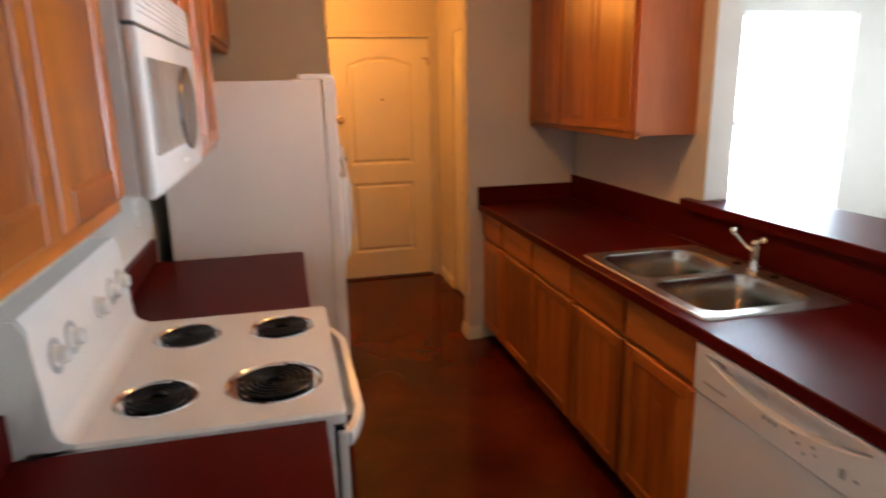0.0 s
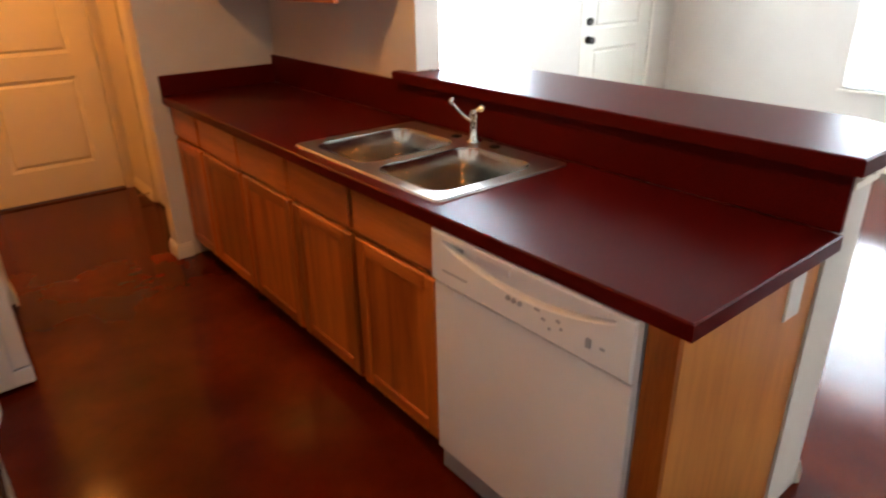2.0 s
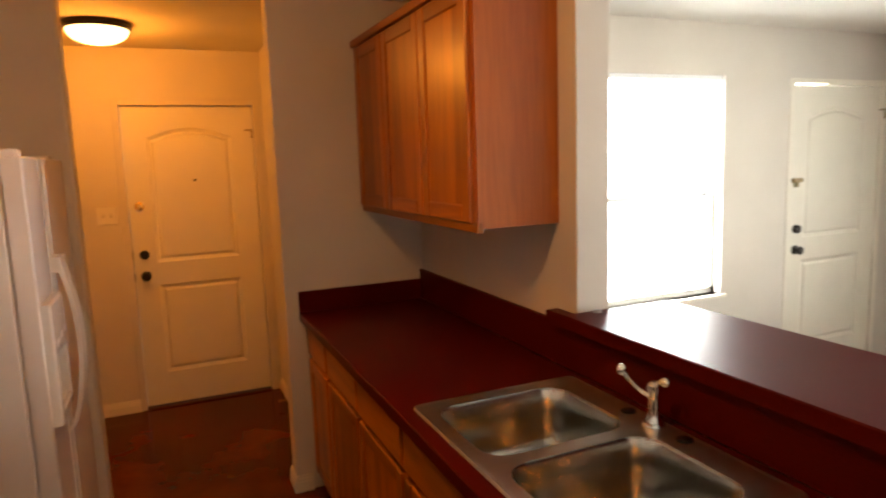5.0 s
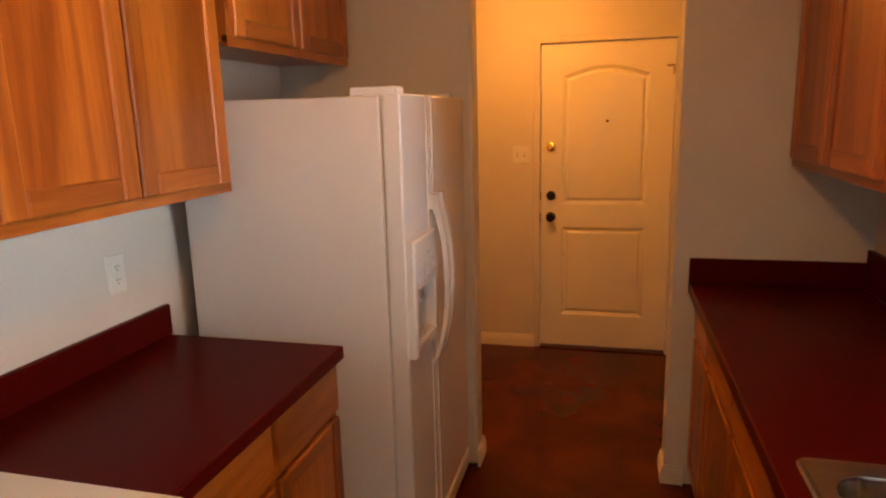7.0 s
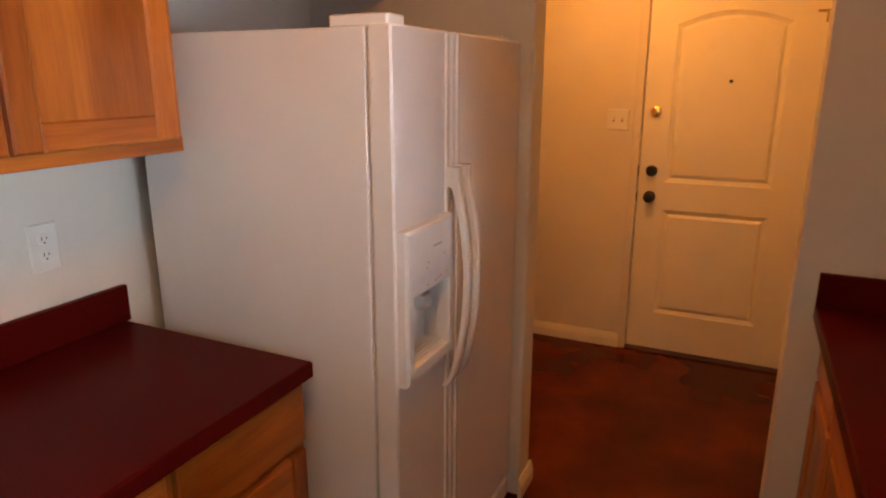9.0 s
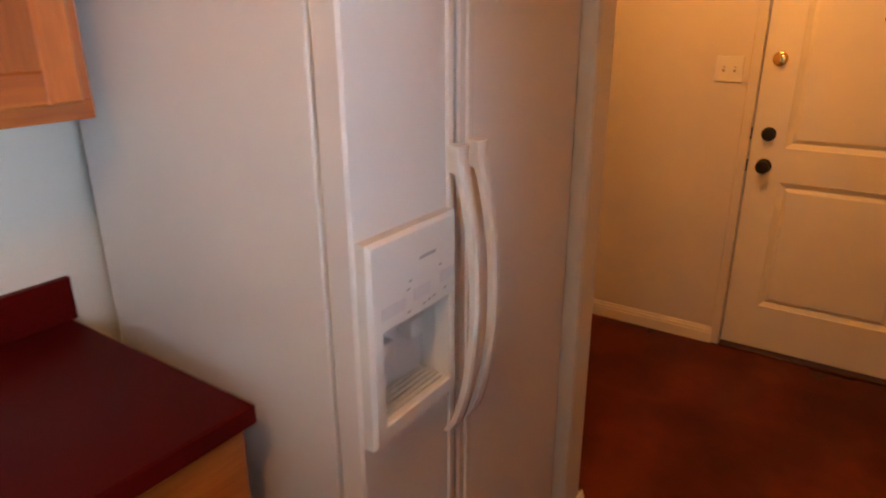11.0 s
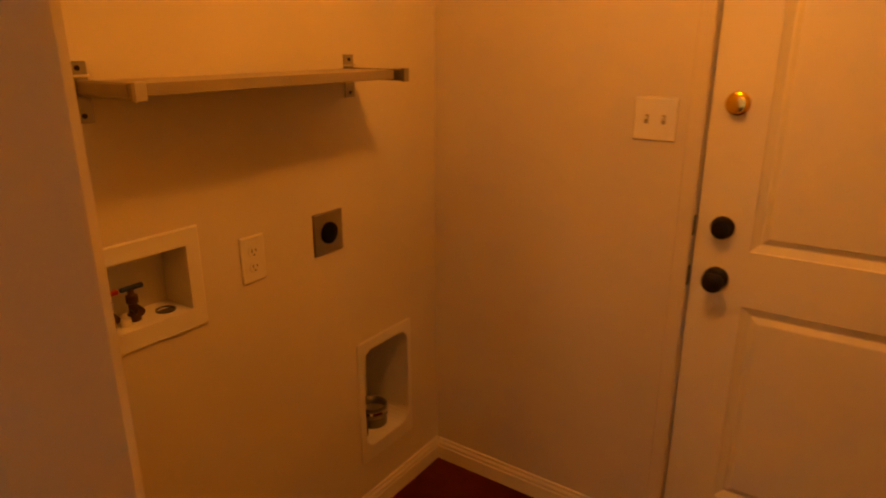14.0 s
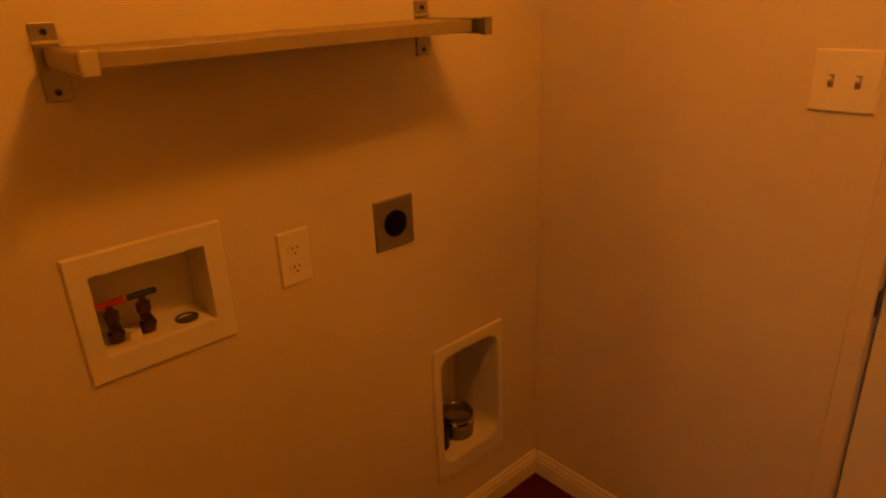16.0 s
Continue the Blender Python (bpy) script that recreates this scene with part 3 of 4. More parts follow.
def blind(name, place, u0, u1, v0, v1, label):
    t = thing(name, place((u0 + u1) / 2, v1, -0.03), label, "blind")
    axis = (place(1, 0, 0) - place(0, 0, 0))
    out = (place(0, 0, 1) - place(0, 0, 0))
    bm = B()
    p, q = place(u0, v1 - 0.03, -0.05), place(u1, v1, -0.01)
    box(bm, [min(p[i], q[i]) for i in range(3)], [max(p[i], q[i]) for i in range(3)], 0.002)
    part("headrail", bm, BLINDS, t)
    me = bpy.data.meshes.new("slat")
    bm = B()
    half = (u1 - u0) / 2 - 0.006
    sec = [(-0.0125, 0.0), (-0.006, 0.0018), (0.0, 0.0024), (0.006, 0.0018), (0.0125, 0.0)]
    rows = [[bm.verts.new(axis * s * half + out * d + Vector((0, 0, z + k))) for d, z in sec for k in (0,)] + [bm.verts.new(axis * s * half + out * d + Vector((0, 0, z - 0.0008))) for d, z in reversed(sec)] for s in (-1, 1)]
    k = len(rows[0])
    for i in range(k):
        bm.faces.new((rows[0][i], rows[0][(i + 1) % k], rows[1][(i + 1) % k], rows[1][i]))
    bm.faces.new(rows[0]), bm.faces.new(rows[1][::-1])
    bmesh.ops.recalc_face_normals(bm, faces=bm.faces)
    bm.to_mesh(me)
    bm.free()
    me.materials.append(BLINDS)
    n = int((v1 - 0.04 - v0) / 0.0245)
    for i in range(n):
        s = new("slat", me)
        s.parent = t
        s.location = place((u0 + u1) / 2, v1 - 0.045 - i * 0.0245, -0.03) - PLACE[t]
        s.rotation_euler = Euler(axis * radians(8))
    p, q = place(u0 + 0.005, v0 + 0.002, -0.042), place(u1 - 0.005, v0 + 0.026, -0.018)
    part("bottom_rail", boxed([min(p[i], q[i]) for i in range(3)], [max(p[i], q[i]) for i in range(3)], 0.002), BLINDS, t)
    wand = B()
    tube(wand, place(u1 - 0.14, v1 - 0.05, -0.006), place(u1 - 0.14, v1 - 0.75, -0.006), 0.005, segments=8)
    part("wand", wand, GREYPLASTIC, t, "clear grey tilt wand")


blind("mini_blind", on_y(YF, -1), W1[0] + 0.01, W1[1] - 0.01, W1[2] + 0.64, W1[3], "white vinyl mini blind half lowered in the window")
for k in range(3):
    ya = W2[0] + (W2[1] - W2[0]) * k / 3
    yb = W2[0] + (W2[1] - W2[0]) * (k + 1) / 3
    blind("mini_blind", on_x(XR, -1), ya + 0.01, yb - 0.01, W2[2], W2[3], "white vinyl mini blind lowered over the wide window")


# ---- kitchen: cabinets ----
PANEL = [(0.006, -0.004), (0.009, -0.007)]


def cabinet_front(name, parent, place, u0, u1, v0, v1, frame_w=0.055, mat=MAPLE):
    if not frame_w:
        return part(name, slab(B(), rect(u0, v0, u1, v1), [], [], place, 0.019, 0.005), mat, parent)
    f = frame_w
    # a flat recessed panel with a bead, held by two stiles and two rails
    door = part(name, slab(B(), rect(u0 + f - 0.004, v0 + f - 0.004, u1 - f + 0.004, v1 - f + 0.004), [], [], lambda u, v, h: place(u, v, h - 0.007), 0.010, 0.001), mat, parent)
    for a, b in ((u0, u0 + f), (u1 - f, u1)):
        part("stile", slab(B(), rect(a, v0, b, v1), [], [], place, 0.019, 0.005), mat, door)
    for a, b in ((v0, v0 + f), (v1 - f, v1)):
        part("rail", slab(B(), rect(u0 + f, a, u1 - f, b), [], [], lambda u, v, h: place(u, v, h - 0.0008), 0.018, 0.005), MAPLE_X, door)
    return door


def base_cabinet(x_face, sign, y0, y1, doors, label, drawers=True, depth=0.55, top=0.872):
    """A base unit with drawer fronts over doors; its face frame looks along sign."""
    back = x_face - sign * depth
    t = thing("base_cabinet", ((x_face + back) / 2, (y0 + y1) / 2, 0), label, "cabinet", "base cabinets")
    part("body", boxed((min(x_face, back), y0, 0.095), (max(x_face, back), y1, top)), MAPLE, t)
    if top < 0.87:
        part("face_rail", boxed((min(x_face, x_face - sign * 0.02), y0, top), (max(x_face, x_face - sign * 0.02), y1, 0.872)), MAPLE_X, t)
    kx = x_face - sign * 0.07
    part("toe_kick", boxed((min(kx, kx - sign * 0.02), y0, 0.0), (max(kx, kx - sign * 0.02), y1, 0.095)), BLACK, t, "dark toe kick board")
    place = on_x(x_face + sign * 0.019, sign)
    w = (y1 - y0) / doors
    for i in range(doors):
        a, b = y0 + i * w + 0.012, y0 + (i + 1) * w - 0.012
        if drawers:
            cabinet_front("drawer_front", t, place, a, b, 0.708, 0.862, 0, MAPLE_X)
            cabinet_front("door", t, place, a, b, 0.105, 0.684)
        else:
            cabinet_front("door", t, place, a, b, 0.105, 0.862)
    return t


XF = 0.049
base_cabinet(XF, -1, 3.492, 3.872, 1, "narrow honey-stained wooden base cabinet with drawer and door")
base_cabinet(XF, -1, 2.530, 3.490, 2, "honey-stained wooden base cabinet with two drawers and doors")
base_cabinet(XF, -1, 1.604, 2.528, 2, "honey-stained wooden sink base cabinet with false drawer fronts", top=0.715)
t = thing("end_panel", (0.33, 0.88, 0), "honey veneered wooden end panel of the counter run", "cabinet")
part("stile", boxed((0.030, 0.846, 0.0), (0.049, 0.918, 0.872), 0.002), MAPLE, t)
part("panel", boxed((0.049, 0.846, 0.0), (0.652, 0.866, 0.872), 0.001), PLY, t, "figured honey veneer panel")
part("panel", boxed((0.049, 0.900, 0.0), (0.652, 0.918, 0.872), 0.001), PLY, t)
LXF = -1.153
base_cabinet(LXF, 1, 2.098, 2.915, 2, "honey-stained wooden base cabinet beside the refrigerator")
base_cabinet(LXF, 1, 0.56, 1.318, 2, "honey-stained wooden base cabinet beside the stove")


def upper_cabinet(x_face, sign, y0, y1, v0, v1, doors, label, depth=0.30):
    back = x_face - sign * depth
    t = thing("wall_cabinet", (back, (y0 + y1) / 2, v0), label, "cabinet", "wall cabinets")
    part("body", boxed((min(x_face, back), y0, v0 + 0.012), (max(x_face, back), y1, v1), 0.001), VENEER, t)
    rail = boxed((min(x_face + sign * 0.003, x_face - sign * 0.02), y0, v0), (max(x_face + sign * 0.003, x_face - sign * 0.02), y1, v0 + 0.035), 0.002)
    part("bottom_rail", rail, MAPLE_X, t)
    part("cornice", boxed((min(x_face + sign * 0.028, x_face - sign * 0.02), y0 - 0.004, v1 - 0.022), (max(x_face + sign * 0.028, x_face - sign * 0.02), y1 + 0.004, v1 + 0.012), 0.006), MAPLE_X, t)
    place = on_x(x_face + sign * 0.019, sign)
    w = (y1 - y0) / doors
    for i in range(doors):
        a, b = y0 + i * w + (0.022 if i == 0 else 0.004), y0 + (i + 1) * w - (0.022 if i == doors - 1 else 0.004)
        cabinet_front("door", t, place, a, b, v0 + 0.030, v1 - 0.026, 0.058)
    return t


upper_cabinet(0.350, -1, 2.613, 3.876, 1.388, 2.188, 3, "honey-stained wooden wall cabinet over the sink counter", 0.305)
upper_cabinet(-1.449, 1, 2.092, 2.906, 1.398, 2.185, 2, "honey-stained wooden wall cabinet with knotty panels", 0.305)
upper_cabinet(-1.474, 1, 0.56, 1.312, 1.406, 2.185, 2, "honey-stained wooden wall cabinet beside the microwave", 0.280)
upper_cabinet(-1.462, 1, 1.316, 2.088, 1.855, 2.185, 2, "short honey-stained wooden cabinet over the microwave", 0.292)
upper_cabinet(-1.432, 1, 2.930, 3.846, 1.826, 2.180, 2, "short honey-stained wooden cabinet over the refrigerator", 0.322)


# ---- kitchen: counters ----
SINK = (0.047, 0.602, 1.620, 2.474)        # rim: x from, x to, y from, y to
CUT = (SINK[0] + 0.02, SINK[1] - 0.02, SINK[2] + 0.02, SINK[3] - 0.02)
t = thing("worktop", (0.3, 2.3, 0.914), "dark red laminate worktop with a sink", "worktop")
top = lambda u, v, h: Vector((u, v, 0.914 + h))
part("top", slab(B(), rect(0.0, 0.806, 0.637, YE), [rect(CUT[0], CUT[2], CUT[1], CUT[3])], [(0.0005, -0.04)], top, 0.040, 0.004, False, False), LAMINATE, t)
part("backsplash", boxed((0.636, 0.815, 0.9145), (0.654, YE, 1.066), 0.002), LAMINATE, t)
part("side_splash", boxed((0.0, YE - 0.019, 0.9145), (0.634, YE - 0.0005, 1.016), 0.002), LAMINATE, t)


def left_counter(y0, y1, splash0, splash1, label):
    t = thing("worktop", (-1.45, (y0 + y1) / 2, 0.914), label, "worktop")
    part("top", slab(B(), rect(-1.754, y0, -1.117, y1), [], [], top, 0.040, 0.004), LAMINATE, t)
    part("backsplash", boxed((-1.754, splash0, 0.9145), (-1.735, splash1, 1.016), 0.002), LAMINATE, t)


left_counter(2.090, 2.921, 2.090, 2.930, "short dark red laminate worktop beside the refrigerator")
left_counter(0.55, 1.321, 0.55, 1.321, "dark red laminate worktop beside the stove")

t = thing("breakfast_bar", (0.8, 1.7, 1.07), "dark red laminate breakfast bar top with a rounded corner", "worktop")
bar = [(0.595, 0.785), (0.81, 0.785)]
bar += [(0.81 + 0.225 * math.sin(radians(a)), 1.010 - 0.225 * math.cos(radians(a))) for a in range(10, 91, 10)]
bar += [(1.035, 2.513), (0.645, 2.513), (0.645, 2.61), (0.595, 2.61)]
part("top", slab(B(), bar, [], [], lambda u, v, h: Vector((u, v, 1.111 + h)), 0.042, 0.004), LAMINATE, t)
part("edge_band", swept(B(), [(x, y, 1.111) for x, y in bar[:-3]], [(-0.002, -0.037), (0.0012, -0.037), (0.0012, -0.005), (-0.002, -0.005)]), LAMINATE, t)
bm = B()
sec = [(0.0, 0.0), (0.0, 0.062), (0.045, 0.062), (0.045, 0.050), (0.033, 0.044), (0.022, 0.026), (0.012, 0.018), (0.012, 0.0)]
pathpts = [((0.70, 0.8375), (0, -1)), ((0.845, 0.8375), (0.38, -0.93)), ((0.955, 0.935), (0.93, -0.40)), ((0.955, 2.513), (1, 0))]
rings = [[bm.verts.new((p[0] + n[0] * d, p[1] + n[1] * d, 1.006 + z)) for d, z in sec] for p, n in pathpts]
for a, b in zip(rings, rings[1:]):
    for i in range(len(sec)):
        j = (i + 1) % len(sec)
        bm.faces.new((a[i], a[j], b[j], b[i]))
bm.faces.new(rings[0]), bm.faces.new(rings[-1][::-1])
solid("trim_bar", bm, TRIM, "cream crown moulding under the breakfast bar", "trim", "structure")
solid("bottle_cap", turned(B(), [(0.014, 0), (0.015, 0.003), (0.013, 0.007), (0.01, 0.008)], Matrix.Translation((0.715, 2.485, 1.111)), 20), GREYPLASTIC, "small grey round cap on the bar top", "cap", smooth=True)


# ---- kitchen: sink and faucet ----
def sink():
    t = thing("sink", (0.33, 2.05, 0.914), "stainless steel double-bowl drop-in sink", "sink")
    x0, x1, y0, y1 = SINK
    place = lambda u, v, h: Vector((u, v, 0.9215 + h))
    bowls = [rounded(x0 + 0.045, y0 + 0.055, x1 - 0.090, 2.020, 0.07), rounded(x0 + 0.045, 2.068, x1 - 0.090, y1 - 0.055, 0.07)]
    bm = B()
    outer = rounded(x0, y0, x1, y1, 0.025, 3)
    low = [bm.verts.new(place(u, v, -0.0065)) for u, v in outer]
    lip = [bm.verts.new(place(u, v, 0.0)) for u, v in inset(outer, 0.004)]
    inn = [bm.verts.new(place(u, v, -0.002)) for u, v in inset(outer, 0.014)]
    for a, b in ((low, lip), (lip, inn)):
        for i in range(len(a)):
            bm.faces.new((a[i], a[(i + 1) % len(a)], b[(i + 1) % len(a)], b[i]))
    edges = [bm.edges.get((inn[i], inn[(i + 1) % len(inn)])) for i in range(len(inn))]
    firsts = []
    for lp in bowls:
        r = [bm.verts.new(place(u, v, -0.002)) for u, v in lp]
        firsts.append(r)
        edges += [bm.edges.new((r[i], r[(i + 1) % len(r)])) for i in range(len(r))]
    bmesh.ops.triangle_fill(bm, use_beauty=True, edges=edges)
    for f in bm.faces:
        f.normal_update()
        if f.normal.z < 0:
            f.normal_flip()
    part("rim", bm, STEEL_RIM, t, "", False)
    for lp in bowls:
        bm = B()
        last = None
        for d, h in ((0.0, -0.002), (0.004, -0.010), (0.010, -0.10), (0.016, -0.155), (0.030, -0.172), (0.055, -0.178)):
            r = [bm.verts.new(place(u, v, h)) for u, v in inset(lp, d)]
            if last:
                for i in range(len(r)):
                    bm.faces.new((last[i], last[(i + 1) % len(r)], r[(i + 1) % len(r)], r[i]))
            last = r
        bm.faces.new(last)
        bowl = part("bowl", bm, STEEL, t, "", True)
        cx, cy = sum(u for u, v in lp) / len(lp), sum(v for u, v in lp) / len(lp)
        hy = 2.045 + (0.105 if cy > 2.045 else -0.105)
        part("hole_cover", turned(B(), [(0.021, 0.0), (0.021, 0.003), (0.016, 0.006), (0.004, 0.007)], Matrix.Translation((0.566, hy, 0.9195)), 24), BRONZE, t, "dark round hole cover", True)
        part("drain", turned(B(), [(0.043, 0), (0.043, 0.003), (0.034, 0.004), (0.030, -0.002), (0.005, -0.002)], Matrix.Translation((cx, cy, 0.7445)), 24), CHROME, bowl, "", True)


sink()


def faucet():
    x, y, z = 0.562, 2.045, 0.9195
    t = thing("faucet", (x, y, z), "chrome single-lever kitchen faucet behind the sink", "faucet")
    part("escutcheon", turned(B(), [(0.030, 0.0), (0.030, 0.004), (0.026, 0.011), (0.018, 0.012)], Matrix.Translation((x, y, z)), 24), CHROME, t, "", True)
    part("body", turned(B(), [(0.022, 0.010), (0.019, 0.022), (0.015, 0.040), (0.015, 0.085), (0.019, 0.095), (0.018, 0.110), (0.010, 0.119)], Matrix.Translation((x, y, z)), 24), CHROME, t, "", True)
    pts = [(x - 0.010 - 0.060 * s, y + 0.004 + 0.040 * s, z + 0.080 + 0.070 * s ** 1.4) for s in [i / 12 for i in range(13)]]
    sp = part("spout", swept(B(), pts, circle(0.0058)), CHROME, t, "", True)
    part("aerator", ball(B(), Vector(pts[-1]), 0.0125, (1, 1, 1.2)), CHROME, sp, "", True)
    lev = [(x, y, z + 0.108), (x + 0.004, y - 0.012, z + 0.118), (x + 0.006, y - 0.026, z + 0.124)]
    lv = part("lever", swept(B(), lev, circle(0.006)), CHROME, t, "", True)
    part("lever_cap", ball(B(), (x + 0.006, y - 0.032, z + 0.125), 0.013, (1, 1.2, 1)), CHROME, lv, "", True)


faucet()


# ---- kitchen: dishwasher ----
def dishwasher():
    y0, y1, x = 0.922, 1.594, 0.006
    t = thing("dishwasher", (0.3, 1.26, 0), "white built-in dishwasher with a scooped handle panel", "dishwasher")
    part("tub", boxed((0.035, y0, 0.02), (0.60, y1, 0.862)), GREYPLASTIC, t)
    part("door", boxed((x + 0.006, y0 + 0.004, 0.115), (0.038, y1 - 0.004, 0.706), 0.004), WHITE, t)
    part("kick_plate", boxed((0.075, y0 + 0.004, 0.0), (0.095, y1 - 0.004, 0.110), 0.002), WHITE, t)
    # control panel with a bowed scoop in it
    bm = B()
    k = 20
    low = [(y0 + 0.05 + (y1 - y0 - 0.10) * i / k, 0.838 - 0.052 * math.sin(math.pi * i / k) ** 0.8) for i in range(k + 1)]
    hole = low + [(y1 - 0.05, 0.846), (y0 + 0.05, 0.846)]
    slab(bm, rect(y0 + 0.002, 0.712, y1 - 0.002, 0.866), [hole], [(0.002, -0.004), (0.004, -0.022)], lambda u, v, h: Vector((x - h - 0.004, u, v)), 0.028, 0.006)
    panel = part("control_panel", bm, WHITE, t)
    part("latch", boxed((x + 0.010, 1.30, 0.815), (x + 0.0185, 1.42, 0.838), 0.003), PALEGREY, panel, "pale grey latch recess")
    bm = B()
    for i in range(6):
        box(bm, (x + 0.014, 1.478 + i * 0.012, 0.816 + i * 0.002), (x + 0.0185, 1.486 + i * 0.012, 0.840))
    part("vent", bm, GREYPLASTIC, panel, "grey vent slots")
    part("brand_mark", boxed((x - 0.0055, 1.44, 0.754), (x - 0.0035, 1.54, 0.760)), GREYPLASTIC, panel, "faint grey brand mark")
    for yy in (1.285, 1.265, 1.245):
        part("button", tube(B(), (x - 0.0085, yy, 0.775), (x - 0.003, yy, 0.775), 0.007, segments=14), GREYPLASTIC, panel, "grey round button")
    for yy, zz, w in ((1.190, 0.782, 0.018), (1.170, 0.765, 0.012), (1.150, 0.748, 0.008), (1.125, 0.778, 0.012), (1.115, 0.762, 0.008), (1.035, 0.765, 0.009), (1.000, 0.765, 0.013)):
        part("print", boxed((x - 0.0052, yy - w / 2, zz - 0.0035), (x - 0.0035, yy + w / 2, zz + 0.0035)), GREYPLASTIC, panel, "faint grey print")
    part("button", boxed((x - 0.009, 1.030, 0.752), (x - 0.003, 1.044, 0.776), 0.002), GREYPLASTIC, panel, "grey square button")


dishwasher()


def plate(name, place, u, v, w, h, label, kind):
    """A wall plate: toggles, a duplex outlet or blank."""
    t = thing(name, place(u, v, 0), label, "wall plate")
    lp = rect(u - w / 2, v - h / 2, u + w / 2, v + h / 2)
    part("plate", slab(B(), lp, [], [], lambda a, b, c: place(a, b, c + 0.006), 0.006, 0.003), PLASTIC, t)
    if kind == "switch":
        for du in (-0.023, 0.023):
            p, q = place(u + du - 0.005, v - 0.012, 0.004), place(u + du + 0.005, v + 0.012, 0.0075)
            part("slot", boxed([min(p[i], q[i]) for i in range(3)], [max(p[i], q[i]) for i in range(3)]), SHELFWHITE, t)
            part("toggle", swept(B(), [place(u + du, v, 0.004), place(u + du, v + 0.006, 0.017)], circle(0.0042, 8)), PLASTIC, t)
    if kind == "outlet":
        for dv in (-0.020, 0.020):
            face = [(u + 0.0165 * math.cos(a), v + dv + 0.0145 * math.sin(a)) for a in [2 * math.pi * i / 16 for i in range(16)]]
            if (place(1, 0, 0) - place(0, 0, 0)).cross(place(0, 1, 0) - place(0, 0, 0)).dot(place(0, 0, 1) - place(0, 0, 0)) < 0:
                face = face[::-1]
            o = part("socket", slab(B(), face, [], [], lambda a, b, c: place(a, b, c + 0.008), 0.004, 0.001), PLASTIC, t)
            bm = B()
            for du, hh in ((-0.006, 0.008), (0.006, 0.006)):
                p, q = place(u + du - 0.0012, v + dv + 0.003 - hh / 2, 0.0075), place(u + du + 0.0012, v + dv + 0.003 + hh / 2, 0.0088)
                box(bm, [min(p[i], q[i]) for i in range(3)], [max(p[i], q[i]) for i in range(3)])
            p, q = place(u - 0.0022, v + dv - 0.010, 0.0075), place(u + 0.0022, v + dv - 0.006, 0.0088)
            box(bm, [min(p[i], q[i]) for i in range(3)], [max(p[i], q[i]) for i in range(3)])
            part("slots", bm, DARKINK, o)
    return t


plate("light_switch", on_y(YD, -1), -0.897, 1.338, 0.116, 0.114, "white double toggle light switch plate", "switch")
plate("wall_outlet", on_x(LX, 1), 4.686, 1.025, 0.072, 0.118, "white duplex outlet on the laundry wall", "outlet")
plate("wall_outlet", on_x(XL, 1), 2.730, 1.168, 0.072, 0.118, "white duplex outlet over the worktop", "outlet")
plate("blank_plate", on_y(0.846, -1), 0.530, 0.772, 0.075, 0.118, "blank white cover plate on the end panel", "blank")


